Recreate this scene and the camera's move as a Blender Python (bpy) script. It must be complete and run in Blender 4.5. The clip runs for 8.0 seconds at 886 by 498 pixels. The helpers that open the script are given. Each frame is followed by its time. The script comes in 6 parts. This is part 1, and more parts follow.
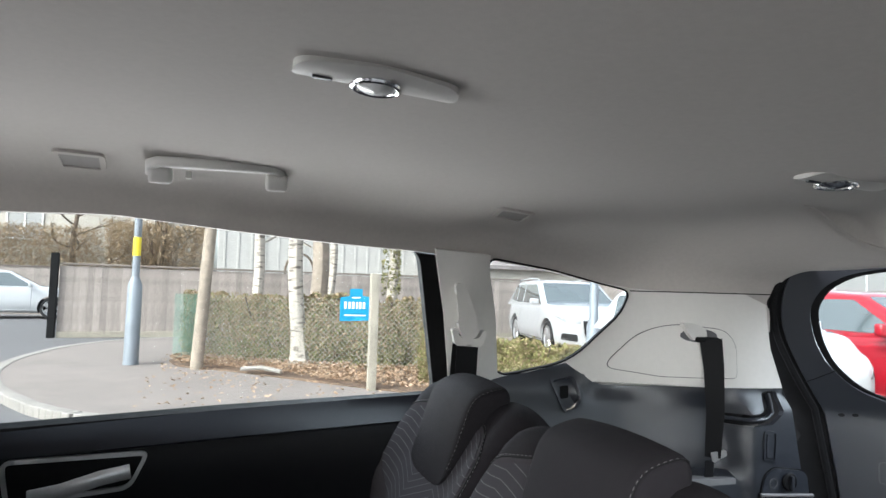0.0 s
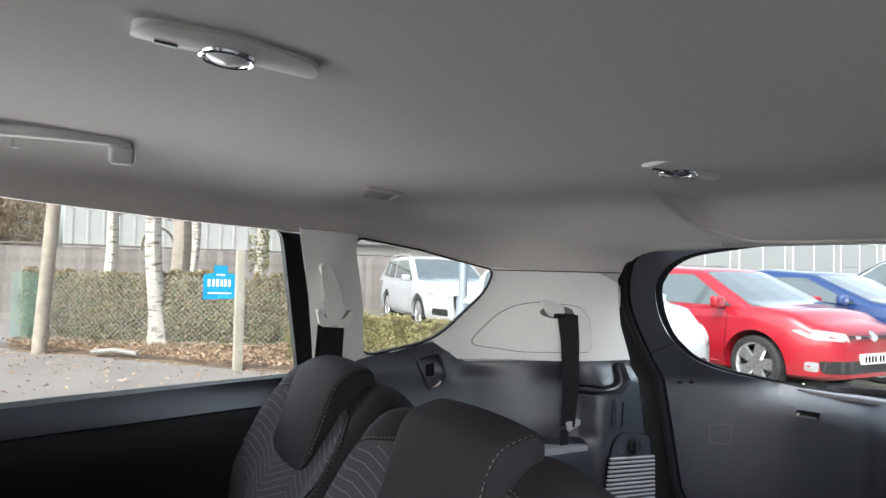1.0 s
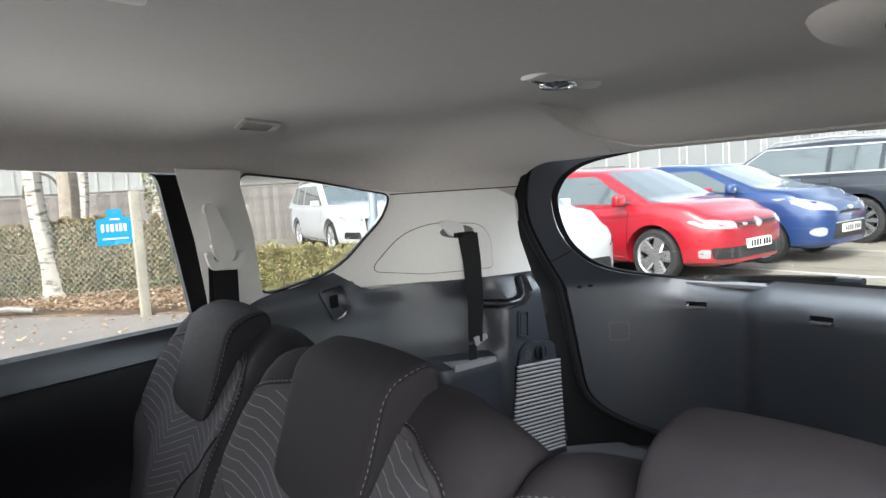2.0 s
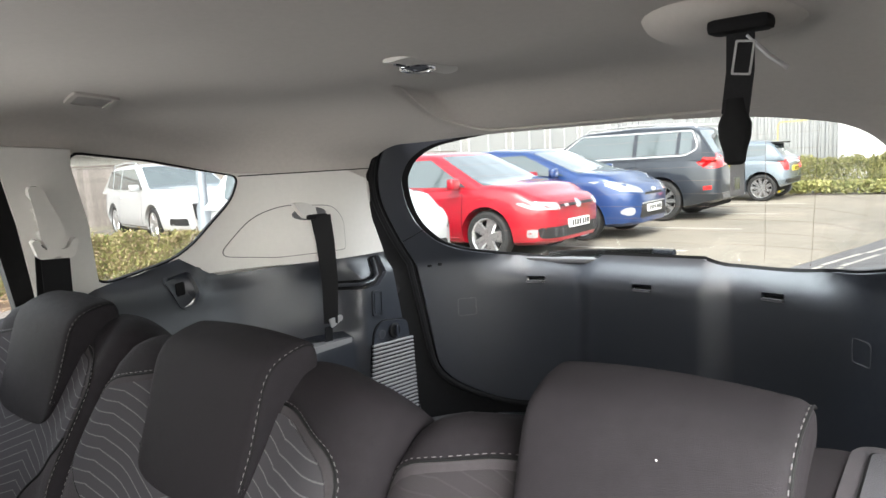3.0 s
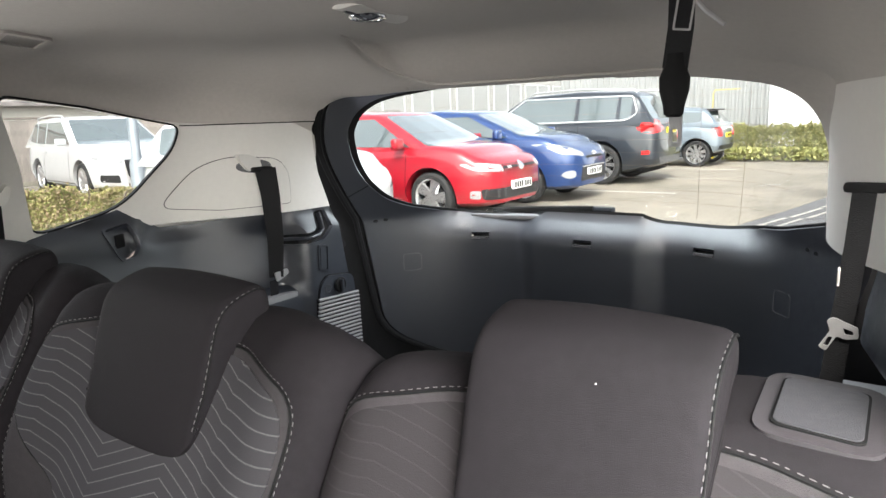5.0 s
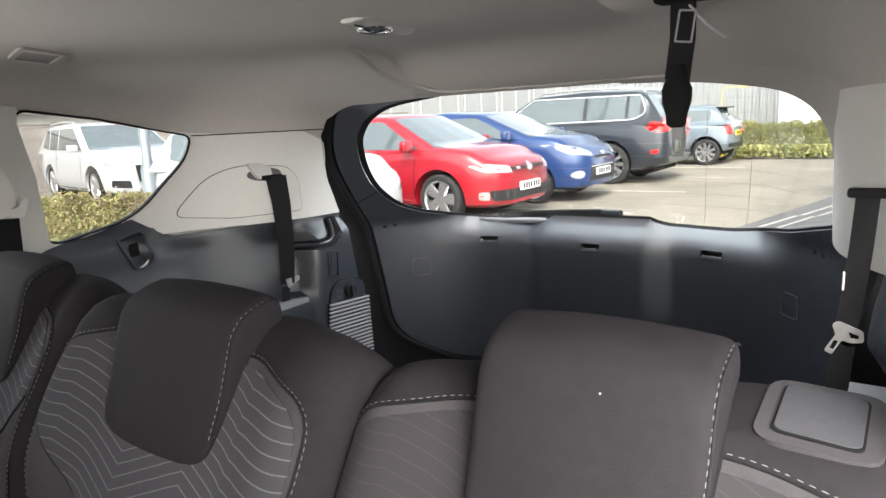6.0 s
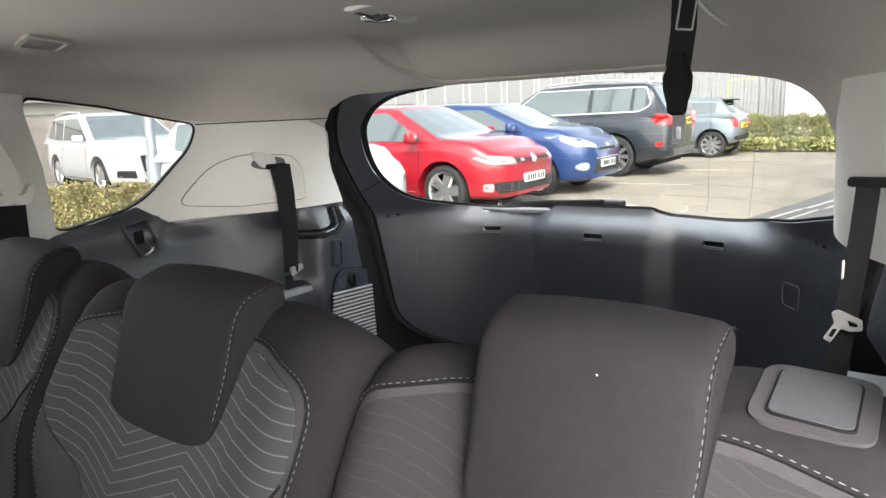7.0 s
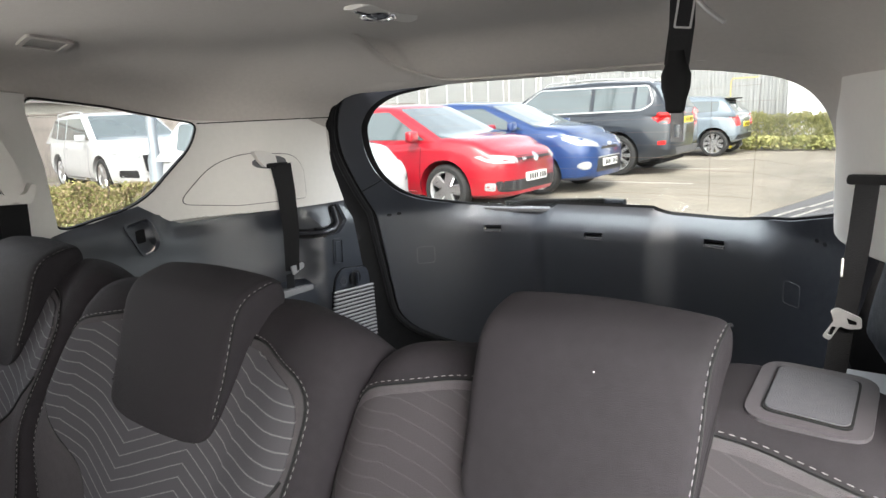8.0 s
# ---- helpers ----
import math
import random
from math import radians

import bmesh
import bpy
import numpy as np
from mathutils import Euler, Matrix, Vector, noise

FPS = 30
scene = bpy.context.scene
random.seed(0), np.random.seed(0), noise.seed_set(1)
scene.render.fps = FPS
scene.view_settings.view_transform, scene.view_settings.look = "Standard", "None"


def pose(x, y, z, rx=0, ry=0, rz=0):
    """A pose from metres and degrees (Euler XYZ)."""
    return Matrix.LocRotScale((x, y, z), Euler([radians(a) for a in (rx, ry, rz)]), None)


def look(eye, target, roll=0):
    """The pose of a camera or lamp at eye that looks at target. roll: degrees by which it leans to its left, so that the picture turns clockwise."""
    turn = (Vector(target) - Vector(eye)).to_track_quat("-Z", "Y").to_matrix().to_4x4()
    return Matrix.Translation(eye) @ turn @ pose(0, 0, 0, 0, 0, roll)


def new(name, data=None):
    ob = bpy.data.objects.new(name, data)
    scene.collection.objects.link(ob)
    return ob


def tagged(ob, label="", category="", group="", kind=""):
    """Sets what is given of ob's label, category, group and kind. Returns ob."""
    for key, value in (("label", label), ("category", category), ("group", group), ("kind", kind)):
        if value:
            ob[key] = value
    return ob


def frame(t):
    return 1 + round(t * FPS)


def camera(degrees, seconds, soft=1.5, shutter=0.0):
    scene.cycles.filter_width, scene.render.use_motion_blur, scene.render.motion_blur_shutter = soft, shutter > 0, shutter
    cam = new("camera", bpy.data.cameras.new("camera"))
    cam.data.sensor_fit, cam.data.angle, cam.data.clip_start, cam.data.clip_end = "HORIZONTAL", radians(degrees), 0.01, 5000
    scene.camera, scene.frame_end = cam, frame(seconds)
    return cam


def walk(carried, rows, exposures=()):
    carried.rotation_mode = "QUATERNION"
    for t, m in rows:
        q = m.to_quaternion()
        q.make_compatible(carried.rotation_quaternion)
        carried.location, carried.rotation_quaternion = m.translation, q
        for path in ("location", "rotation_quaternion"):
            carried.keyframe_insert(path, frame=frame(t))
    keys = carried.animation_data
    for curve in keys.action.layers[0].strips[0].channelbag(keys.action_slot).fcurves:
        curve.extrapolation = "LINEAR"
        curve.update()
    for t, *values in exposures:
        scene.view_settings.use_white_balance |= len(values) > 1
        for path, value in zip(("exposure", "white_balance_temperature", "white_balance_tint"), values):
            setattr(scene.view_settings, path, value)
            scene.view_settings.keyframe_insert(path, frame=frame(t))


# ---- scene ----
cam = camera(67.4, 8.0)
PATH = [
    (0, (0.658, 0.1, 1.252), (-1.241, 0.715, 1.378), 1.6),
    (0.5, (0.656, 0.092, 1.26), (-1.182, 0.87, 1.379), 1.8),
    (1, (0.65, 0.116, 1.261), (-1.099, 1.084, 1.324), 1.4),
    (1.5, (0.653, 0.143, 1.274), (-1.006, 1.259, 1.271), -0.1),
    (2, (0.645, 0.162, 1.274), (-0.959, 1.341, 1.088), -3.5),
    (3.5, (0.632, 0.098, 1.267), (-0.51, 1.717, 0.995), -2.0),
    (4, (0.633, 0.096, 1.259), (-0.499, 1.715, 0.947), -1.7),
    (4.5, (0.635, 0.098, 1.254), (-0.478, 1.715, 0.874), -1.8),
    (6, (0.647, 0.086, 1.271), (-0.497, 1.682, 0.891), -2.8),
    (6.5, (0.652, 0.084, 1.262), (-0.503, 1.669, 0.869), -2.7),
    (7, (0.654, 0.081, 1.266), (-0.498, 1.665, 0.863), -2.6),
    (7.5, (0.653, 0.076, 1.266), (-0.502, 1.658, 0.862), -2.6),
    (8, (0.658, 0.081, 1.265), (-0.499, 1.661, 0.86), -2.7),
]
walk(cam, [(t, look(eye, target, roll)) for t, eye, target, roll in PATH], [(0, 1.8, 6150, 10), (0.8, 1.78, 6180, 10), (1.5, 1.7, 6220, 10), (2.1, 1.85, 6300, 10), (3.4, 2.0, 6650, 11), (5.0, 1.95, 6650, 11), (8, 1.93, 6650, 11)])

# ---- world and light ----
world = bpy.data.worlds.new("sky")
scene.world = world
world.use_nodes = True
wn = world.node_tree.nodes
sky = wn.new("ShaderNodeTexSky")
sky.sky_type = "NISHITA"
sky.sun_disc = False
sky.sun_elevation, sky.sun_rotation = radians(42), radians(150)
sky.dust_density, sky.air_density = 4.0, 1.0
soften = wn.new("ShaderNodeHueSaturation")
soften.inputs["Saturation"].default_value = 0.35
world.node_tree.links.new(sky.outputs[0], soften.inputs["Color"])
world.node_tree.links.new(soften.outputs[0], wn["Background"].inputs["Color"])
wn["Background"].inputs["Strength"].default_value = 0.15

sun = new("sun", bpy.data.lights.new("sun", "SUN"))
sun.data.energy, sun.data.angle, sun.data.color = 1.2, radians(14), (1.0, 0.96, 0.9)
sun.matrix_world = look((0, 0, 20), (0 - 0.5 * 20, 0.87 * 20, 0), 0)

# lamps added at the windscreen, far front door and near rear door, imitating daylight


def fill_light(eye, target, sx, sy, watts, tint=(1.0, 0.985, 0.96), spread=180):
    ob = new("fill_light", bpy.data.lights.new("fill_light", "AREA"))
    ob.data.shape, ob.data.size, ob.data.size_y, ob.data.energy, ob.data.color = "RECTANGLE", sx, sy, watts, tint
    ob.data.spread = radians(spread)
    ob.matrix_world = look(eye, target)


fill_light((0, -1.78, 1.12), (0, 0, 0.96), 1.2, 0.24, 2.2, spread=130)
fill_light((-0.76, -0.95, 1.16), (0, -0.8, 1.05), 0.9, 0.36, 1.0)
# narrow lamp added to brighten the near seat's head restraint
fill_light((0.82, 0.22, 1.24), (0.44, 0.55, 1.0), 0.42, 0.24, 1.15, spread=75)
# lamps added out of sight above the tailgate and far side windows, boosting sky light
fill_light((0, 1.86, 1.62), (0, 1.50, 1.0), 1.1, 0.4, 6.5, (0.86, 0.93, 1.0))
fill_light((-1.05, 0.55, 1.66), (-0.5, 0.65, 1.0), 0.4, 1.4, 5.5, (0.86, 0.93, 1.0))
# lamp added unseen below the far window to lift the ceiling, imitating pavement bounce
fill_light((-1.10, 0.12, 0.84), (-0.25, 0.12, 1.46), 0.4, 1.1, 4.6)

# ---- materials ----


def node_mat(name):
    m = bpy.data.materials.new(name)
    m.use_nodes = True
    return m, m.node_tree.nodes, m.node_tree.links, m.node_tree.nodes["Principled BSDF"]


def surf(name, color, rough=0.6, metal=0.0, vary=0.12, grain=60.0, bump=0.15, bump_scale=400.0, large=3.0, sheen=0.0, coat=0.0, rand=0.0, spec=0.5):
    """A surface with colour variation at two scales, uneven gloss and fine relief."""
    m, n, l, b = node_mat(name)
    co = n.new("ShaderNodeTexCoord")
    n1, n2, n3 = (n.new("ShaderNodeTexNoise") for _ in range(3))
    for t, s, d in ((n1, large, 3.0), (n2, grain, 4.0), (n3, bump_scale, 2.0)):
        t.inputs["Scale"].default_value, t.inputs["Detail"].default_value = s, d
        l.new(co.outputs["Object"], t.inputs["Vector"])
    add = n.new("ShaderNodeMath")
    add.operation = "ADD"
    l.new(n1.outputs[0], add.inputs[0])
    l.new(n2.outputs[0], add.inputs[1])
    ramp = n.new("ShaderNodeMapRange")
    ramp.inputs["From Min"].default_value, ramp.inputs["From Max"].default_value = 0.7, 1.3
    ramp.inputs["To Min"].default_value, ramp.inputs["To Max"].default_value = 1 - vary, 1 + vary
    l.new(add.outputs[0], ramp.inputs["Value"])
    mul = n.new("ShaderNodeVectorMath")
    mul.operation = "SCALE"
    mul.inputs[0].default_value = color
    l.new(ramp.outputs[0], mul.inputs["Scale"])
    src = mul.outputs[0]
    if rand:
        info = n.new("ShaderNodeObjectInfo")
        rr = n.new("ShaderNodeMapRange")
        rr.inputs["To Min"].default_value, rr.inputs["To Max"].default_value = 1 - rand, 1 + rand
        l.new(info.outputs["Random"], rr.inputs["Value"])
        m2 = n.new("ShaderNodeVectorMath")
        m2.operation = "SCALE"
        l.new(src, m2.inputs[0])
        l.new(rr.outputs[0], m2.inputs["Scale"])
        src = m2.outputs[0]
    l.new(src, b.inputs["Base Color"])
    rg = n.new("ShaderNodeMapRange")
    rg.inputs["From Min"].default_value, rg.inputs["From Max"].default_value = 0.3, 0.7
    rg.inputs["To Min"].default_value, rg.inputs["To Max"].default_value = max(rough - 0.06, 0.02), min(rough + 0.06, 1)
    l.new(n2.outputs[0], rg.inputs["Value"])
    l.new(rg.outputs[0], b.inputs["Roughness"])
    b.inputs["Metallic"].default_value = metal
    b.inputs["Sheen Weight"].default_value = sheen
    b.inputs["Coat Weight"].default_value = coat
    b.inputs["Specular IOR Level"].default_value = spec
    if bump:
        bp = n.new("ShaderNodeBump")
        bp.inputs["Strength"].default_value, bp.inputs["Distance"].default_value = bump, 0.002
        l.new(n3.outputs[0], bp.inputs["Height"])
        l.new(bp.outputs[0], b.inputs["Normal"])
    return m


def glass_mat(name, tint=(0.93, 0.96, 0.95), gloss=0.9):
    """A thin pane: clear, with a sheen towards grazing sight."""
    m, n, l, b = node_mat(name)
    n.remove(b)
    tr, gl, mx, fr = n.new("ShaderNodeBsdfTransparent"), n.new("ShaderNodeBsdfGlossy"), n.new("ShaderNodeMixShader"), n.new("ShaderNodeLayerWeight")
    tr.inputs[0].default_value = (*tint, 1)
    gl.inputs["Roughness"].default_value = 0.02
    gl.inputs[0].default_value = (gloss, gloss, gloss, 1)
    fr.inputs["Blend"].default_value = 0.5
    pw, sc = n.new("ShaderNodeMath"), n.new("ShaderNodeMapRange")
    pw.operation = "POWER"
    pw.inputs[1].default_value = 4.0
    sc.inputs["To Min"].default_value, sc.inputs["To Max"].default_value = 0.02, 0.6
    l.new(fr.outputs["Facing"], pw.inputs[0])
    l.new(pw.outputs[0], sc.inputs["Value"])
    l.new(sc.outputs[0], mx.inputs[0])
    l.new(tr.outputs[0], mx.inputs[1])
    l.new(gl.outputs[0], mx.inputs[2])
    l.new(mx.outputs[0], n["Material Output"].inputs[0])
    return m


def chevron_mat(name, strand=(0.14, 0.136, 0.14, 1), cloth=(0.042, 0.0405, 0.0445, 1)):
    """Grey seat cloth with thin raised zigzag lines."""
    m, n, l, b = node_mat(name)
    co = n.new("ShaderNodeTexCoord")
    sep = n.new("ShaderNodeSeparateXYZ")
    l.new(co.outputs["Object"], sep.inputs[0])

    def op(kind, a, c=0.0):
        k = n.new("ShaderNodeMath")
        k.operation = kind
        for i, v in enumerate((a, c)):
            if isinstance(v, (int, float)):
                k.inputs[i].default_value = v
            else:
                l.new(v, k.inputs[i])
        return k.outputs[0]
    def span(lo, hi, k):
        return op("MULTIPLY", op("MINIMUM", op("MAXIMUM", sep.outputs["X"], lo), hi), k)
    zig = op("ADD", op("ADD", span(-0.17, -0.045, -0.33), span(-0.045, 0.065, 0.38)), span(0.065, 0.13, -0.36))
    hgt = op("SUBTRACT", sep.outputs["Z"], zig)
    nz = n.new("ShaderNodeTexNoise")
    nz.inputs["Scale"].default_value = 14
    l.new(co.outputs["Object"], nz.inputs["Vector"])
    hgt = op("ADD", hgt, op("MULTIPLY", nz.outputs[0], 0.003))
    cell = op("FRACT", op("MULTIPLY", hgt, 82.0))
    line = op("LESS_THAN", op("ABSOLUTE", op("SUBTRACT", cell, 0.5)), 0.055)
    weave = n.new("ShaderNodeTexNoise")
    weave.inputs["Scale"].default_value = 900
    l.new(co.outputs["Object"], weave.inputs["Vector"])
    mix = n.new("ShaderNodeMix")
    mix.data_type = "RGBA"
    mix.inputs["A"].default_value, mix.inputs["B"].default_value = cloth, strand
    l.new(op("MULTIPLY", line, weave.outputs[0]), mix.inputs["Factor"])
    l.new(mix.outputs["Result"], b.inputs["Base Color"])
    b.inputs["Roughness"].default_value = 0.9
    b.inputs["Specular IOR Level"].default_value = 0.06
    bp = n.new("ShaderNodeBump")
    bp.inputs["Strength"].default_value, bp.inputs["Distance"].default_value = 0.5, 0.001
    l.new(op("ADD", line, op("MULTIPLY", weave.outputs[0], 0.6)), bp.inputs["Height"])
    l.new(bp.outputs[0], b.inputs["Normal"])
    return m


def paint(name, color, flake=0.0):
    """Clear-coated car paint with faint road film."""
    m, n, l, b = node_mat(name)
    co, nz, mr, mu = n.new("ShaderNodeTexCoord"), n.new("ShaderNodeTexNoise"), n.new("ShaderNodeMapRange"), n.new("ShaderNodeVectorMath")
    nz.inputs["Scale"].default_value, nz.inputs["Detail"].default_value = 1.7, 3
    l.new(co.outputs["Object"], nz.inputs["Vector"])
    mr.inputs["To Min"].default_value, mr.inputs["To Max"].default_value = 0.92, 1.08
    l.new(nz.outputs[0], mr.inputs["Value"])
    mu.operation = "SCALE"
    mu.inputs[0].default_value = color
    l.new(mr.outputs[0], mu.inputs["Scale"])
    l.new(mu.outputs[0], b.inputs["Base Color"])
    b.inputs["Roughness"].default_value, b.inputs["Metallic"].default_value = 0.35, flake
    b.inputs["Coat Weight"].default_value, b.inputs["Coat Roughness"].default_value = 1.0, 0.04
    return m


M_LINER = surf("headliner_fabric", (0.46, 0.432, 0.40), 0.95, vary=0.05, grain=120, bump=0.25, bump_scale=900, large=2.5, sheen=0.1)
M_LIGHT = surf("pale_trim", (0.66, 0.645, 0.61), 0.6, vary=0.03, grain=90, bump=0.12, bump_scale=1200)
M_DARK = surf("dark_trim", (0.0145, 0.0172, 0.0240), 0.38, vary=0.12, grain=60, bump=0.25, bump_scale=1400, spec=1.0)
# the dark trim's plastic, blackened to paint in the sill's shade
M_SILL = surf("sill_plastic", (0.006, 0.007, 0.011), 0.40, vary=0.12, grain=60, bump=0.2, bump_scale=1400, spec=0.28)
M_DOOR = surf("door_trim", (0.005, 0.0053, 0.0065), 0.55, vary=0.12, grain=60, bump=0.25, bump_scale=1400, spec=0.2)
M_BLACK = surf("black_rubber", (0.005, 0.005, 0.0055), 0.75, vary=0.15, bump=0.1, spec=0.2)
M_GREY = surf("grey_plastic", (0.20, 0.20, 0.205), 0.55, vary=0.06, grain=200, bump=0.4, bump_scale=900)
# lining colour darkened to paint the shade inside the roof recesses
M_SOCKET_SHADE = surf("shaded_socket_floor", (0.29, 0.275, 0.26), 0.7, vary=0.06, grain=200, bump=0.4, bump_scale=900)
M_GREYD = surf("slate_plastic", (0.09, 0.09, 0.095), 0.5, vary=0.06, bump=0.3, bump_scale=1100)
M_SEAT = surf("seat_cloth", (0.0140, 0.0124, 0.0142), 0.8, vary=0.22, grain=90, bump=0.35, bump_scale=1500, spec=0.10)
M_HEAD = surf("head_restraint_cloth", (0.0145, 0.0130, 0.0148), 0.8, vary=0.20, grain=90, bump=0.3, bump_scale=1500, spec=0.10)
M_INSERT = chevron_mat("seat_insert_cloth")
# same insert cloth, darkened and low in contrast for the near seat's lighting
M_INSERT_DIM = chevron_mat("dimmed_insert_cloth", (0.036, 0.033, 0.0355, 1), (0.026, 0.0235, 0.0255, 1))
M_WING = surf("wing_cloth", (0.040, 0.037, 0.0395), 0.9, vary=0.14, grain=120, bump=0.4, bump_scale=1200, spec=0.06)
M_PLATE = surf("plate_plastic", (0.040, 0.040, 0.046), 0.55, vary=0.08, grain=200, bump=0.5, bump_scale=900)
M_FRAME = surf("catch_plastic", (0.034, 0.031, 0.035), 0.5, vary=0.06, bump=0.3, bump_scale=1100)
# trim plastic lightened to paint in highlights on the slats and the belt ledge
M_LIT_TRIM = surf("lit_trim", (0.20, 0.20, 0.205), 0.45, vary=0.06, bump=0.1)
M_WIREB = surf("heating_wire", (0.10, 0.06, 0.04), 0.6)
M_THREAD = surf("pale_thread", (0.115, 0.11, 0.112), 0.8, vary=0.1)
M_WEB = surf("belt_webbing", (0.008, 0.008, 0.009), 0.7, vary=0.2, grain=500, bump=0.4, bump_scale=700, spec=0.2)
M_CHROME = surf("chrome", (0.75, 0.75, 0.77), 0.14, metal=1.0, vary=0.05, bump=0.0)
M_STEEL = surf("steel", (0.56, 0.56, 0.56), 0.35, metal=0.65, vary=0.1)
M_LENS = surf("lamp_lens", (0.86, 0.86, 0.84), 0.25, vary=0.02, bump=0.0)
M_PANE = glass_mat("window_pane")
M_TAG = surf("belt_label", (0.35, 0.35, 0.34), 0.6)
M_FLUFF = surf("lint", (0.6, 0.58, 0.55), 0.9)
M_CARPET = surf("cargo_carpet", (0.03, 0.03, 0.032), 0.95, vary=0.2, grain=300, bump=0.5, bump_scale=600)

# ---- mesh helpers ----


def part(name, bm, material, parent=None, label="", smooth=True, angle=38):
    """Links a bmesh as one mesh object under a thing or a part."""
    if smooth:
        bm.normal_update()
        for f in bm.faces:
            f.smooth = True
        for e in bm.edges:
            e.smooth = len(e.link_faces) == 2 and e.calc_face_angle(0) < radians(angle)
    me = bpy.data.meshes.new(name)
    bm.to_mesh(me)
    bm.free()
    me.materials.append(material)
    ob = new(name, me)
    if parent is not None:
        ob.parent = parent
    if label:
        ob["label"] = label
    return ob


def thing(name, label, category, group="", kind="", at=(0, 0, 0)):
    ob = new(name)
    ob.empty_display_size = 0.1
    ob.location = at
    return tagged(ob, label, category, group, kind)


def move(bm, m):
    bmesh.ops.transform(bm, matrix=m, verts=bm.verts)
    return bm


def join(*bms):
    """One bmesh out of several."""
    out = bms[0]
    for b in bms[1:]:
        me = bpy.data.meshes.new("tmp")
        b.to_mesh(me)
        b.free()
        out.from_mesh(me)
        bpy.data.meshes.remove(me)
    return out


def box(sx, sy, sz, bevel=0.0, seg=2, at=(0, 0, 0)):
    bm = bmesh.new()
    bmesh.ops.create_cube(bm, size=1.0)
    bmesh.ops.scale(bm, vec=(sx, sy, sz), verts=bm.verts)
    if bevel:
        bmesh.ops.bevel(bm, geom=bm.edges[:] + bm.verts[:], offset=bevel, segments=seg, affect="EDGES", profile=0.6)
    bmesh.ops.translate(bm, vec=at, verts=bm.verts)
    return bm


def loft(rings, closed=True, caps=True):
    """Skins a row of rings of equal length."""
    bm = bmesh.new()
    rows = [[bm.verts.new(p) for p in r] for r in rings]
    k = len(rings[0])
    for a, b in zip(rows, rows[1:]):
        for i in range(k if closed else k - 1):
            j = (i + 1) % k
            bm.faces.new((a[i], a[j], b[j], b[i]))
    if caps and closed:
        bm.faces.new(rows[0][::-1])
        bm.faces.new(rows[-1])
    bmesh.ops.recalc_face_normals(bm, faces=bm.faces)
    return bm


def sweep(points, shape, up=(0, 0, 1), closed=False, scale=None):
    """Carries a flat outline (pairs across, along up) along a path."""
    pts = [Vector(p) for p in points]
    rings = []
    for i, p in enumerate(pts):
        a = pts[i - 1] if (i or closed) else p
        b = pts[(i + 1) % len(pts)] if (i + 1 < len(pts) or closed) else p
        d = (b - a).normalized()
        side = d.cross(Vector(up)).normalized()
        u = side.cross(d).normalized()
        s = scale(i / max(len(pts) - 1, 1)) if scale else 1
        rings.append([p + side * (x * s) + u * (y * s) for x, y in shape])
    if closed:
        rings.append(rings[0])
        bm = loft(rings, caps=False)
        bmesh.ops.remove_doubles(bm, verts=bm.verts, dist=1e-6)
        return bm
    return loft(rings)


def disc(r, n=10, ry=None):
    return [(r * math.cos(2 * math.pi * i / n), (ry or r) * math.sin(2 * math.pi * i / n)) for i in range(n)]


def lathe(profile, n=32, caps=True):
    """Turns a profile of (radius, height) round the z axis."""
    bm = loft([[(r * math.cos(2 * math.pi * i / n), r * math.sin(2 * math.pi * i / n), z) for i in range(n)] for r, z in profile], caps=caps)
    return bm


def rounded(pts, r, seg=5):
    """A polygon with round corners; r: one radius or one a corner."""
    out = []
    k = len(pts)
    for i in range(k):
        p, a, b = Vector(pts[i]), Vector(pts[i - 1]), Vector(pts[(i + 1) % k])
        rad = r[i] if isinstance(r, (list, tuple)) else r
        if rad <= 0:
            out.append(p)
            continue
        u, v = (a - p), (b - p)
        d = min(rad, u.length * 0.48, v.length * 0.48)
        s, e = p + u.normalized() * d, p + v.normalized() * d
        for j in range(seg + 1):
            t = j / seg
            out.append(s * (1 - t) ** 2 + p * (2 * t * (1 - t)) + e * t ** 2)
    return [tuple(q) for q in out]


def curve(pts, k=5):
    """A smooth line through points."""
    out = []
    for i in range(len(pts) - 1):
        p = [Vector(pts[max(0, min(len(pts) - 1, i + d))]) for d in (-1, 0, 1, 2)]
        for j in range(k):
            t = j / k
            out.append(tuple(0.5 * (2 * p[1] + (p[2] - p[0]) * t + (2 * p[0] - 5 * p[1] + 4 * p[2] - p[3]) * t * t + (3 * p[1] - p[0] - 3 * p[2] + p[3]) * t ** 3)))
    return out + [tuple(pts[-1])]


def oval(cx, cy, rx, ry, n=24):
    return [(cx + rx * math.cos(2 * math.pi * i / n), cy + ry * math.sin(2 * math.pi * i / n)) for i in range(n)]


def inside(p, poly):
    c = False
    for i in range(len(poly)):
        (x1, y1), (x2, y2) = poly[i - 1][:2], poly[i][:2]
        if (y1 > p[1]) != (y2 > p[1]) and p[0] < (x2 - x1) * (p[1] - y1) / (y2 - y1) + x1:
            c = not c
    return c


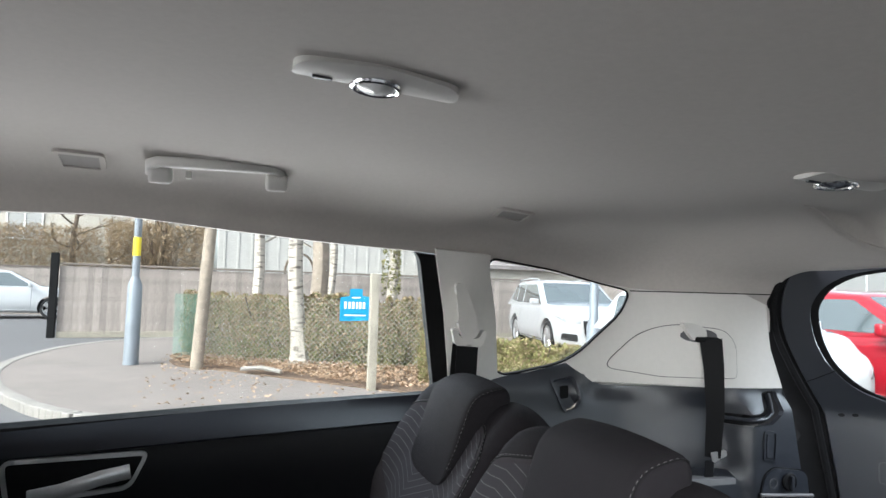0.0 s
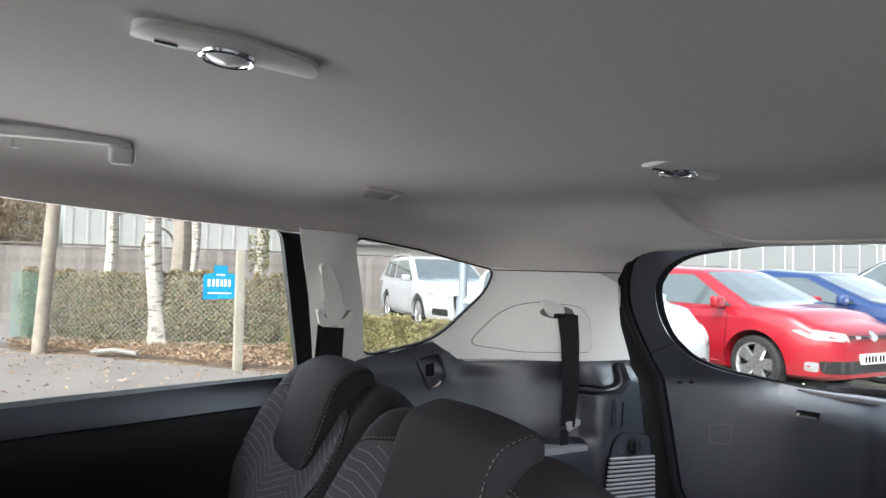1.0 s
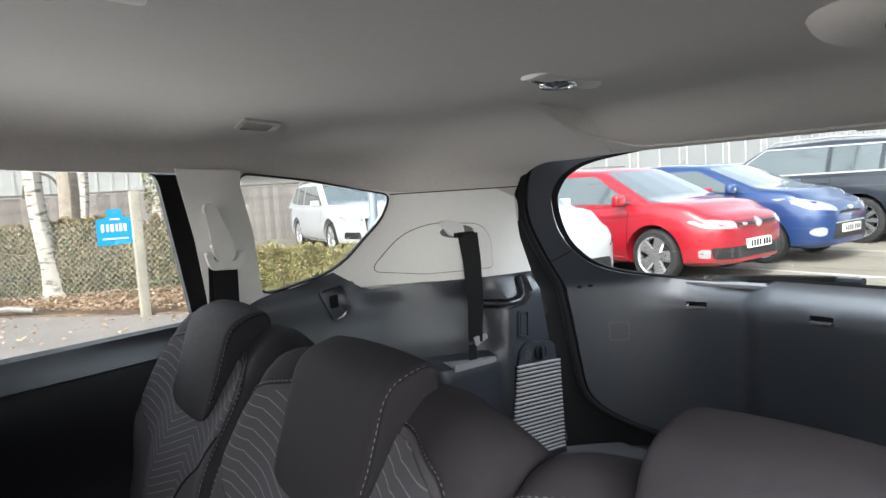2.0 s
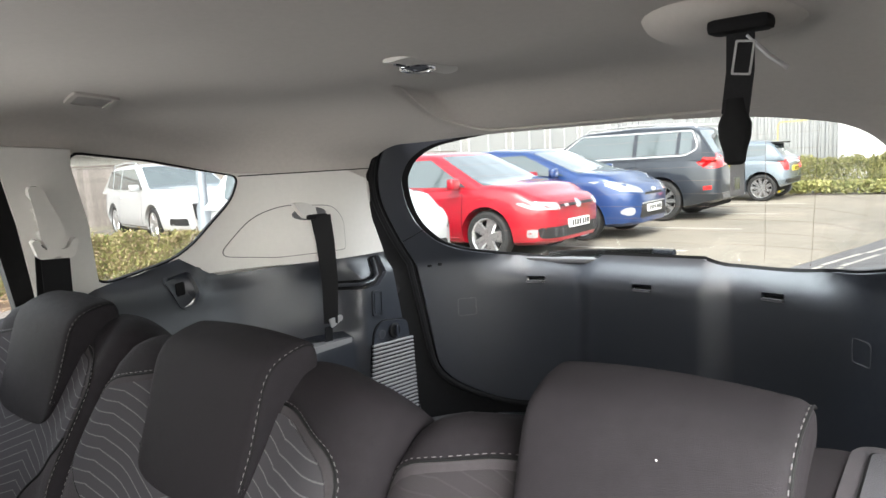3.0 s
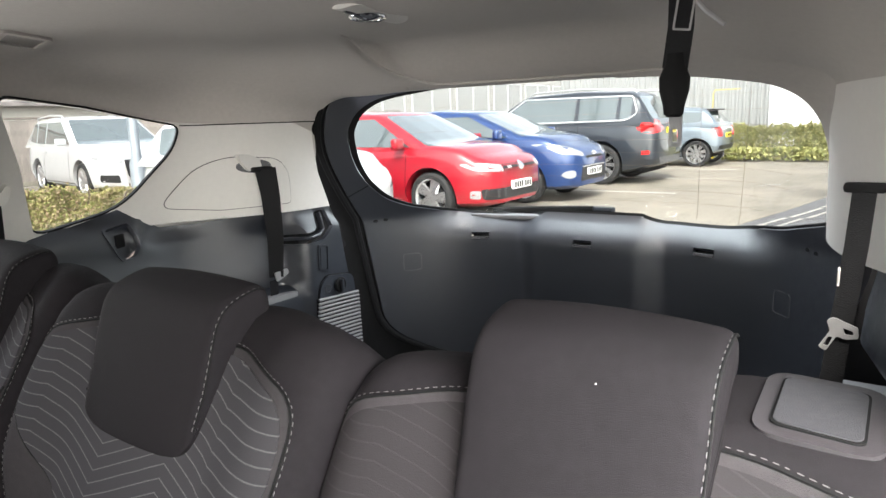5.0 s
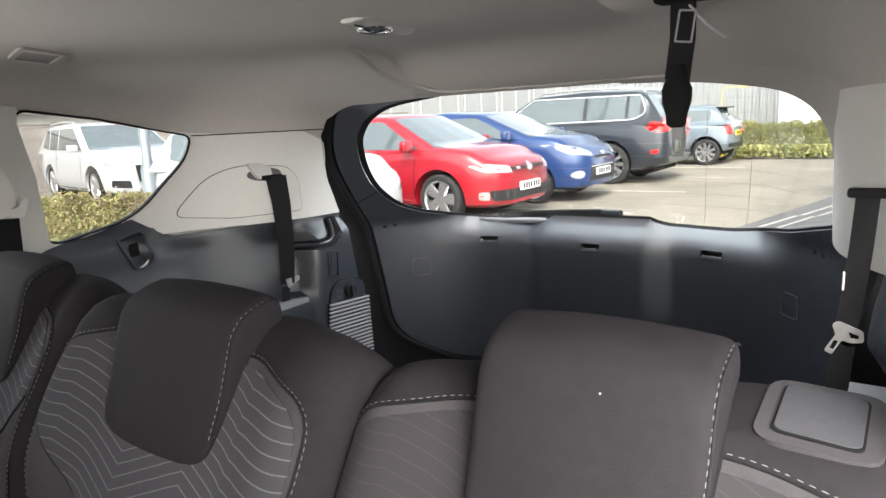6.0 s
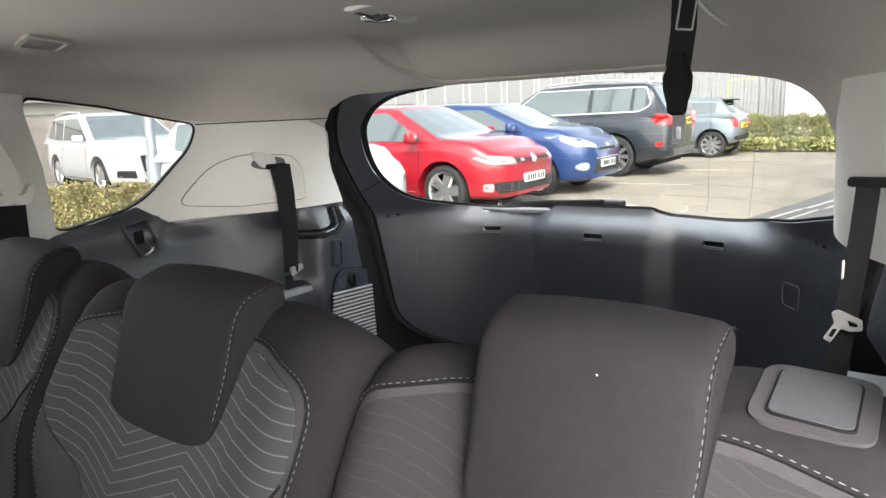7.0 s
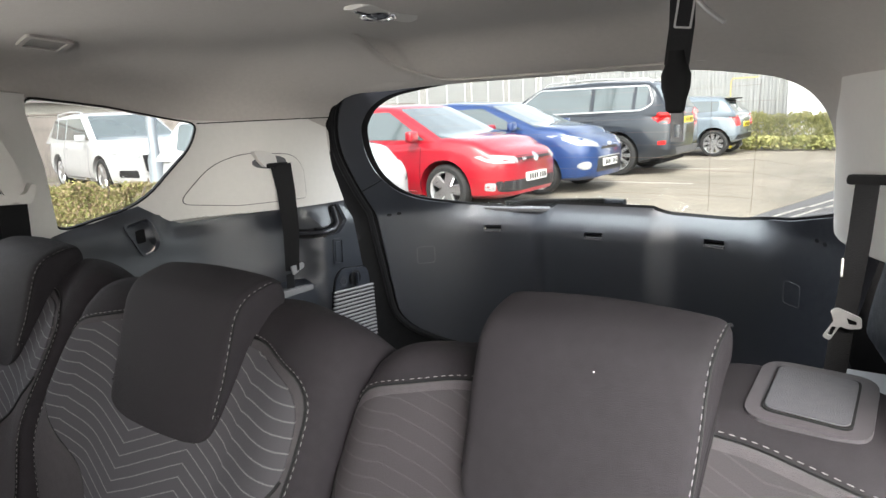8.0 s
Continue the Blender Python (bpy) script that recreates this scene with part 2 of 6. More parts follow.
def panel(outline, place, step=0.03, holes=(), thick=0.006, toward=(1, 0, 0), sink=None):
    """A sheet with holes, given by a flat outline and a rule that lays flat points into the room. toward: the side that is seen."""
    from mathutils.geometry import delaunay_2d_cdt
    vs, es = [], []
    for lp in (outline, *holes):
        ring = []
        for i in range(len(lp)):
            a, b = Vector(lp[i][:2]), Vector(lp[(i + 1) % len(lp)][:2])
            k = max(1, int((b - a).length / step))
            ring += [a.lerp(b, j / k) for j in range(k)]
        n0 = len(vs)
        vs += ring
        es += [(n0 + i, n0 + (i + 1) % len(ring)) for i in range(len(ring))]
    xs, ys = [p[0] for p in outline], [p[1] for p in outline]
    edge = np.array([tuple(v) for v in vs])
    nx, ny = int((max(xs) - min(xs)) / step), int((max(ys) - min(ys)) / step)
    for i in range(1, nx + 1):
        for j in range(1, ny + 1):
            p = (min(xs) + i * step - 0.37 * step * (j % 2), min(ys) + j * step - 0.3 * step)
            if np.min((edge[:, 0] - p[0]) ** 2 + (edge[:, 1] - p[1]) ** 2) > (0.45 * step) ** 2 and inside(p, outline) and not any(inside(p, h) for h in holes):
                vs.append(Vector(p))
    ov, oe, of, *_ = delaunay_2d_cdt(vs, es, [], 0, 1e-6)
    bm = bmesh.new()
    bv = [bm.verts.new(place(v[0], v[1])) for v in ov]
    for f in of:
        c = sum((ov[i] for i in f), Vector((0, 0))) / len(f)
        if inside(c, outline) and not any(inside(c, h) for h in holes):
            bm.faces.new([bv[i] for i in f])
    for v in [v for v in bm.verts if not v.link_faces]:
        bm.verts.remove(v)
    bm.normal_update()
    tot = sum((f.normal * f.calc_area() for f in bm.faces), Vector())
    if tot.dot(Vector(toward)) < 0:
        bmesh.ops.reverse_faces(bm, faces=bm.faces[:])
        bm.normal_update()
    if thick:
        front = bm.faces[:]
        rim = [e for e in bm.edges if len(e.link_faces) == 1]
        flow = {v: sum((f.normal * f.calc_area() for f in v.link_faces), Vector()) for v in bm.verts}
        back = {v: bm.verts.new(v.co - (flow[v].normalized() if flow[v].length > 0 else v.normal) * thick) for v in bm.verts[:]}
        for f in front:
            bm.faces.new([back[v] for v in reversed(f.verts)])
        for e in rim:
            f = e.link_faces[0]
            a, b = e.verts
            vs2 = f.verts[:]
            if vs2[(vs2.index(a) + 1) % len(vs2)] != b:
                a, b = b, a
            bm.faces.new((b, a, back[a], back[b]))
    return bm


def table(*rows):
    """A smooth curve through rows of (at, value)."""
    xs, ys = [r[0] for r in rows], [r[1] for r in rows]

    def f(x):
        return float(np.mean([np.interp(x + d, xs, ys) for d in (-0.03, -0.015, 0, 0.015, 0.03)]))
    return f


def smooth(a, b, x):
    t = min(max((x - a) / (b - a), 0), 1)
    return t * t * (3 - 2 * t)


def stitches(path, length=0.0044, gap=0.0030, r=0.00045):
    """A row of small raised threads along a path."""
    pts = [Vector(p) for p in path]
    bms = bmesh.new()
    run = 0.0
    for a, b in zip(pts, pts[1:]):
        d = b - a
        if d.length < 1e-6:
            continue
        u = d.normalized()
        while run < d.length:
            s, e = a + u * run, a + u * min(run + length, d.length + 0.002)
            q = u.to_track_quat("Z", "Y")
            ring = [[bms.verts.new(c + q @ Vector((x, y, 0))) for x, y in disc(r * k, 5)] for c, k in ((s, 0.4), (s.lerp(e, 0.25), 1), (s.lerp(e, 0.75), 1), (e, 0.4))]
            for g, h in zip(ring, ring[1:]):
                for i in range(5):
                    bms.faces.new((g[i], g[(i + 1) % 5], h[(i + 1) % 5], h[i]))
            run += length + gap
        run -= d.length
    return bms


# ---- the cabin: how its walls run ----
edge_z = table((-1.4, 1.34), (-0.6, 1.36), (-0.3, 1.366), (-0.1, 1.372), (0.1, 1.355), (0.3, 1.340), (0.45, 1.333), (0.62, 1.323), (0.76, 1.306), (0.96, 1.268), (1.05, 1.262), (1.4, 1.260))
roof_z = table((-1.6, 1.44), (-1.0, 1.49), (-0.3, 1.492), (0.24, 1.469), (0.6, 1.432), (0.85, 1.405), (1.1, 1.407), (1.15, 1.404), (1.25, 1.330), (1.28, 1.326), (1.45, 1.325))
slope_z = table((-1.6, 1.44), (-1.0, 1.49), (-0.3, 1.492), (0.24, 1.469), (0.6, 1.432), (0.85, 1.405), (1.0, 1.403), (1.06, 1.394), (1.15, 1.366), (1.25, 1.334), (1.30, 1.326), (1.45, 1.325))
plan_x = table((-2, 0.72), (0.92, 0.72), (0.98, 0.705), (1.04, 0.665), (1.10, 0.622), (1.16, 0.588), (1.22, 0.566), (1.30, 0.552), (1.5, 0.545))


def wall_x(y, z):
    """Half the cabin's width at the windows and pillars."""
    lean = 0.2 * (1 - 0.75 * smooth(0.95, 1.25, y))
    return plan_x(y) - lean * (z - 1.0)


def low_x(y, z):
    """Half the width at the dark lower panels of the cargo space."""
    b = 0.712 - 0.03 * smooth(1.10, 1.04, z) - 0.075 * smooth(0.92, 1.2, y)
    b -= 0.02 * smooth(1.0, 0.9, z)
    pillar = smooth(1.165, 1.21, y)
    b = b * (1 - pillar) + 0.53 * pillar
    ledge = smooth(0.872, 0.855, z) * smooth(0.97, 1.03, y)
    b = b * (1 - ledge) + min(b, 0.545) * ledge
    tuck = smooth(1.005, 1.046, z) * smooth(0.86, 0.92, y)
    return b * (1 - tuck) + (wall_x(y, z) + 0.0015) * tuck


def door_x(y, z):
    """Half the width at the door: a rounded sill that comes inwards, then the panel."""
    s = smooth(1.03, 0.955, z)
    return 0.722 - 0.065 * s + 0.03 * smooth(0.93, 0.75, z) - 0.03 * smooth(0.72, 0.6, z)


def tail_y(x, z):
    """The curved inside of the tailgate."""
    bump = smooth(0.20, 0.125, abs(x)) * smooth(1.06, 1.0, z) * 0.030
    roll = 0.06 * smooth(0.925, 1.015, z) ** 1.6 * smooth(0.47, 0.36, abs(x))
    return 1.65 - 2.7 * x ** 4 - 0.55 * max(z - 1.0, 0) - bump + roll



# headliner


def liner_bm():
    rings = []
    ny, nx = 300, 240
    for i in range(ny + 1):
        v = i / ny
        ring = []
        for j in range(nx + 1):
            s = math.sin((j / nx - 0.5) * math.pi)
            yb = -1.55 + v * 2.91
            x0 = s * 0.6
            y = -1.55 + v * (1.36 + 1.55 - 0.45 * x0 ** 4 - 0.10 * smooth(0.42, 0.58, -x0))
            e = edge_z(y)
            x = s * wall_x(y, e)
            # the corners slope gently, the middle ends in a steep header; a lip parts them on the far side
            k = smooth(-0.245 + 0.5 * max(1.17 - y, 0) ** 1.4, -0.222 + 0.5 * max(1.17 - y, 0) ** 1.4, x) * (1 - smooth(0.26, 0.47, x))
            c = slope_z(y) * (1 - k) + roof_z(y) * k
            z = e + (c - e) * (1 - abs(s) ** 5) ** 0.4
            ring.append((x, y, z))
        rings.append(ring)
    bm = loft(rings, closed=False, caps=False)
    bm.normal_update()
    if sum(f.normal.z for f in bm.faces) > 0:
        bmesh.ops.reverse_faces(bm, faces=bm.faces[:])
    return bm


ceiling = tagged(part("ceiling", liner_bm(), M_LINER, angle=60), "pale grey fabric roof lining of a car", "ceiling", kind="structure")
lip_line = curve([(-0.175, 0.98), (-0.19, 1.02), (-0.213, 1.09), (-0.225, 1.155), (-0.205, 1.21), (-0.175, 1.25), (-0.12, 1.262), (0.0, 1.266), (0.12, 1.266), (0.28, 1.264), (0.36, 1.256)], 5)
part("lip", sweep([(x, y, slope_z(y) + 0.004 - 0.0085 * smooth(0.98, 1.10, y)) for x, y in lip_line], disc(0.0028, 8)), M_LINER, ceiling)
sol = ceiling.modifiers.new("thickness", "SOLIDIFY")
sol.thickness, sol.offset = 0.02, -1


def liner_z(x, y):
    e, c = edge_z(y), roof_z(y) if abs(x) < 0.3 else slope_z(y)
    s = min(abs(x) / wall_x(y, e), 1)
    return e + (c - e) * (1 - s ** 5) ** 0.4


# openings, as flat outlines of (y, z)
DOOR_WIN = rounded([(-0.30, 1.362), (-0.1, 1.376), (0.474, 1.335), (0.535, 1.028), (0.1, 1.008), (-0.30, 0.982)], [0.03, 0.0, 0.03, 0.02, 0, 0.02])
QUARTER = rounded([(0.622, 1.326), (0.78, 1.304), (0.972, 1.264), (0.958, 1.21), (0.85, 1.10), (0.665, 1.066)], [0.03, 0, 0.02, 0.03, 0.06, 0.04])


def left(y, z, out=0.0):
    return (-wall_x(y, z) + out, y, z)


def grow(poly, d):
    """Moves an outline outwards by d."""
    out = []
    k = len(poly)
    c = sum((Vector(p) for p in poly), Vector((0, 0))) / k
    for i in range(k):
        t = (Vector(poly[(i + 1) % k]) - Vector(poly[i - 1])).normalized()
        nrm = Vector((t.y, -t.x))
        if nrm.dot(Vector(poly[i]) - c) < 0:
            nrm = -nrm
        out.append(tuple(Vector(poly[i]) + nrm * d))
    return out


# rear door with its window
door = thing("door_1", "black rear car door with a clear window", "door", kind="structure")
part("window_frame", panel([(-0.34, 1.355), (-0.1, 1.37), (0.555, 1.322), (0.615, 1.018), (0.1, 1.0), (-0.34, 0.974)], lambda y, z: left(y, z, -0.004), 0.03, [DOOR_WIN], 0.03), M_BLACK, door, "black rubber window seal")
part("pane", panel(grow(DOOR_WIN, 0.01), lambda y, z: left(y, z, -0.012), 0.06, (), 0.004), M_PANE, door, "clear side window glass").visible_shadow = False
part("sill_trim", panel([(-0.62, 0.935), (-0.62, 0.972), (-0.3, 0.985), (0.1, 1.011), (0.53, 1.032), (0.565, 1.03), (0.57, 0.99), (0.1, 0.968), (-0.3, 0.945)], lambda y, z: (-door_x(y, z) + 0.003, y, z), 0.015, (), 0.02), M_SILL, door, "dark sill moulding under the window")
part("door_panel", panel([(-0.62, 0.35), (-0.62, 0.96), (-0.3, 0.97), (0.1, 0.995), (0.53, 1.015), (0.565, 1.015), (0.57, 0.35)], lambda y, z: (-door_x(y, z) + 0.0, y, z), 0.03, (), 0.02), M_DOOR, door, "black moulded door trim")
bez = rounded([(-0.25, 0.945), (-0.015, 0.952), (-0.045, 0.885), (-0.24, 0.865)], 0.02)
part("handle_bezel", panel(bez, lambda y, z: (-door_x(y, z) + 0.008, y, z), 0.02, [grow(bez, -0.007)], 0.012), M_STEEL, door, "satin silver bezel")
part("handle_bowl", panel(grow(bez, -0.006), lambda y, z: (-door_x(y, z) + 0.003, y, z), 0.02, (), 0.006), M_BLACK, door)
part("door_handle", sweep([(-door_x(-0.05, 0.92) + 0.022, -0.045, 0.922), (-0.632, -0.09, 0.914), (-0.630, -0.15, 0.896), (-0.640, -0.20, 0.885)], disc(0.007, 10, 0.013)), M_STEEL, door, "satin silver pull handle")

# pillar between door and quarter window
pillar = thing("pillar_trim", "pale grey plastic pillar cover beside the window", "trim", kind="structure")
part("cover", panel([(0.505, 1.337), (0.625, 1.329), (0.624, 1.30), (0.652, 1.2), (0.672, 1.06), (0.68, 0.7), (0.575, 0.7), (0.562, 1.03), (0.535, 1.2)], lambda y, z: left(y, z, 0.012 + 0.012 * math.sin(math.pi * smooth(0.5, 0.68, y))), 0.02, (), 0.02), M_LIGHT, pillar)
part("belt_slot", panel(rounded([(0.556, 1.165), (0.612, 1.158), (0.618, 1.0), (0.556, 1.0)], 0.012), lambda y, z: left(y, z, 0.0275), 0.02, (), 0.004), M_BLACK, pillar, "dark belt opening")
part("belt_height_slider", panel(rounded([(0.548, 1.268), (0.570, 1.268), (0.600, 1.190), (0.604, 1.158), (0.574, 1.150), (0.560, 1.178)], 0.010), lambda y, z: left(y, z, 0.044 - 0.012 * smooth(1.2, 1.27, z)), 0.012, (), 0.02), M_LIGHT, pillar, "pale belt height adjuster")
cup = rounded([(0.546, 1.172), (0.556, 1.176), (0.566, 1.156), (0.606, 1.154), (0.616, 1.172), (0.626, 1.168), (0.616, 1.136), (0.556, 1.140)], 0.007)
part("belt_loop", panel(cup, lambda y, z: left(y, z, 0.042), 0.01, (), 0.014), M_LIGHT, pillar, "pale belt loop")
belt_c = thing("seat_belt", "black seat belt webbing on the pillar", "seat belt", "seat belts")
part("webbing", sweep([left(0.584, 1.148, 0.035), left(0.586, 1.1, 0.035), left(0.592, 0.95, 0.035), left(0.60, 0.7, 0.035)], [(-0.023, -0.0008), (0.023, -0.0008), (0.023, 0.0008), (-0.023, 0.0008)], up=(1, 0, 0)), M_WEB, belt_c)

# quarter window
quarter = thing("window_1", "small fixed quarter window with black seal", "window", kind="structure")
part("pane", panel(grow(QUARTER, 0.015), lambda y, z: left(y, z, -0.015), 0.05, (), 0.004), M_PANE, quarter).visible_shadow = False
part("window_seal", panel(grow(QUARTER, 0.0015), lambda y, z: left(y, z, 0.0062), 0.015, [grow(QUARTER, -0.0022)], 0.008), M_BLACK, quarter, "black rubber seal")

# pale rear pillar cover and dark lower panels
rear_pillar = thing("rear_pillar_trim", "pale grey moulded cover of the rear pillar", "trim", kind="structure")
D_TRIM = [(0.618, edge_z(0.62) + 0.002)] + [(0.62 + 0.05 * k, edge_z(0.62 + 0.05 * k) + 0.002) for k in range(1, 12)] + [(1.20, 1.266), (1.258, 1.24), (1.262, 1.20), (1.272, 1.14), (1.305, 1.054), (1.1, 1.052), (0.912, 1.053), (0.838, 1.098), (0.665, 1.058), (0.64, 1.20)]
part("cover", panel(D_TRIM, lambda y, z: left(y, z, 0.004), 0.018, [QUARTER], 0.01), M_LIGHT, rear_pillar)
COVER = rounded([(0.93, 1.088), (1.00, 1.17), (1.06, 1.192), (1.165, 1.182), (1.19, 1.15), (1.195, 1.075), (1.05, 1.072)], [0.03, 0.03, 0.03, 0.03, 0.02, 0.01, 0.01])
part("belt_cover", panel(COVER, lambda y, z: left(y, z, 0.007), 0.018, (), 0.004), M_LIGHT, rear_pillar, "pale plastic panel with a fine joint")
part("joint", panel(grow(COVER, 0.0016), lambda y, z: left(y, z, 0.0055), 0.018, [grow(COVER, -0.0005)], 0.001), M_GREYD, rear_pillar)


def corner_cover(sgn, edge, ye, parent):
    """The rounded corner where the roof lining turns down into the rear pillar."""
    rows = []
    for x, z in curve(edge, 4):
        k = smooth(1.30, 1.20, z)
        by = 1.20 - 0.07 * k
        f = 1.0
        while f < 3 and z + (f - 1) * max(z - 1.16, 0) < liner_z(min(x + (f - 1) * (x - 0.25), 0.9), by) and x + (f - 1) * (x - 0.25) < wall_x(by, min(z + (f - 1) * max(z - 1.16, 0), 1.3)):
            f += 0.01
        bx, bz = x + (f - 1) * (x - 0.25), z + (f - 1) * max(z - 1.16, 0)
        bx, bz = bx + 0.004 * k, bz + 0.005 * (1 - k)
        row = [Vector((bx, by, bz)), Vector((x, ye, z))]
        row = [row[0].lerp(row[1], f) + Vector((0.006 * k * math.sin(math.pi * f), 0, 0)) for f in (0, 0.25, 0.5, 0.75, 0.92)]
        row += [Vector((x + 0.001 * k, ye, z + 0.001 * (1 - k))), Vector((x + 0.012, ye + 0.008, z + 0.008 * (1 - k))), Vector((x + 0.04 * k, ye + 0.03, z + 0.03 * (1 - k)))]
        rows.append([(sgn * p.x, p.y, p.z) for p in row])
    bm = loft(rows, closed=False, caps=False)
    part("corner_cover", bm, M_LINER, parent, "pale rounded corner beside the tailgate")


corner_cover(-1, [(0.26, 1.322), (0.364, 1.320), (0.416, 1.317), (0.462, 1.313), (0.50, 1.303), (0.526, 1.288), (0.543, 1.268), (0.553, 1.242), (0.5545, 1.21), (0.556, 1.18)], 1.28, rear_pillar)

cargo = thing("cargo_side_panel", "black moulded cargo side panel with pockets", "panel", kind="structure")
LOW = [(0.56, 0.35), (0.56, 1.03), (0.66, 1.064), (0.845, 1.100), (0.905, 1.062), (1.0, 1.064), (1.15, 1.064), (1.2, 1.060), (1.308, 1.056), (1.345, 0.85), (1.42, 0.35)]
HOOK = rounded([(0.795, 1.062), (0.855, 1.072), (0.872, 1.02), (0.858, 0.995), (0.828, 0.992)], 0.012)
POCKET = rounded([(1.165, 0.995), (1.235, 1.003), (1.26, 1.046), (1.295, 1.046), (1.292, 1.0), (1.262, 0.976), (1.168, 0.972)], 0.008)


def low(y, z, out=0.0):
    return (-low_x(y, z) + out, y, z)


part("body", panel(LOW, low, 0.016, [HOOK, POCKET], 0.012), M_DARK, cargo)
part("hook_recess", panel(grow(HOOK, 0.002), lambda y, z: low(y, z, -0.022 + 0.03 * smooth(0.862, 0.878, y)), 0.015, (), 0.004), M_DARK, cargo, "moulded recess with a hook hole")
part("hook_rim", panel(grow(HOOK, 0.004), lambda y, z: low(y, z, 0.005), 0.02, [grow(HOOK, -0.002)], 0.012), M_DARK, cargo)
part("hook_hole", panel(rounded([(0.828, 1.045), (0.848, 1.047), (0.848, 1.018), (0.828, 1.016)], 0.004), lambda y, z: low(y, z, -0.018), 0.02, (), 0.003), M_BLACK, cargo)
part("pocket", panel(grow(POCKET, 0.002), lambda y, z: low(y, z, -0.03), 0.015, (), 0.004), M_BLACK, cargo, "dark grab pocket")
# pale colour here paints the sky's glint on the dark ledge
part("ledge", loft([[(-0.60 + 0.011 * k, 1.05, 0.866), (-0.60 + 0.011 * k, 1.175, 0.862), (-0.60 + 0.011 * k, 1.175, 0.85), (-0.60 + 0.011 * k, 1.05, 0.85)] for k in range(6)]), M_LIT_TRIM, cargo, "ledge under the belt coloured pale for a sky glint")
part("seam", sweep([left(0.97 + 0.03 * k, 1.264, 0.007) for k in range(11)], disc(0.0013, 6)), M_BLACK, rear_pillar, "dark joint under the roof lining")
part("pocket_lip", sweep([low(1.160 + 0.009 * k, 0.984 + 0.001 * k, 0.004) for k in range(10)] + [low(1.254, 1.004, 0.004), low(1.262, 1.024, 0.004), low(1.268, 1.040, 0.004)], disc(0.004, 8, 0.007), up=(1, 0, 0)), M_DARK, cargo, "shiny black pocket edge")
SLOT = rounded([(1.237, 0.966), (1.272, 0.962), (1.268, 0.895), (1.234, 0.902)], 0.008)
part("slot_cover", panel(SLOT, lambda y, z: low(y, z, 0.004), 0.02, [grow(SLOT, -0.004)], 0.006), M_DARK, cargo)
part("slot_plate", panel(grow(SLOT, -0.008), lambda y, z: low(y, z, 0.003), 0.02, (), 0.005), M_DARK, cargo)
VENT = rounded([(1.236, 0.868), (1.262, 0.884), (1.352, 0.872), (1.385, 0.60), (1.175, 0.60)], [0.02, 0.01, 0.02, 0.01, 0.01])
part("vent_plate", panel(VENT, lambda y, z: low(max(y, 1.215), z, 0.005), 0.02, (), 0.008), M_DARK, cargo, "removable black vent panel")
part("vent_gap", panel(grow(VENT, 0.003), lambda y, z: low(max(y, 1.215), z, 0.0015), 0.02, (), 0.003), M_BLACK, cargo)
# flat black sheet on the plate, painting the shade between slats
part("vent_shade", panel([(1.215, 0.834), (1.370, 0.824), (1.380, 0.60), (1.178, 0.60)], lambda y, z: low(max(y, 1.215), z, 0.0064), 0.02, (), 0.001), M_BLACK, cargo, "black sheet that imitates shade between the slats")
for i in range(24):
    z = 0.828 - i * 0.0098
    y0, y1 = 1.217 - 0.16 * (0.828 - z), 1.366 + 0.03 * (0.828 - z)
    part("slat", move(box(0.007, y1 - y0, 0.0052, 0.0012, 1), pose(-0.5195, (y0 + y1) / 2, z - 0.002, 0, 20, 0) @ pose(0, 0, 0, -4.5, 0, 0)), M_LIT_TRIM, cargo, "vent slat coloured grey as if catching light" if i == 0 else "")
knob = part("knob", move(lathe([(0.0, 0.0), (0.019, 0.0), (0.020, 0.003), (0.017, 0.006), (0.0, 0.005)], 24), pose(-0.523, 1.299, 0.853, 0, 90, 0)), M_BLACK, cargo, "round turning catch")
part("grip", box(0.010, 0.007, 0.030, 0.003, 2, (-0.514, 1.299, 0.853)), M_DARK, knob)
part("symbol", panel(oval(1.258, 0.852, 0.011, 0.011), lambda y, z: low(y, z, 0.0065), 0.02, [oval(1.258, 0.852, 0.009, 0.009)], 0.001), M_GREYD, cargo)

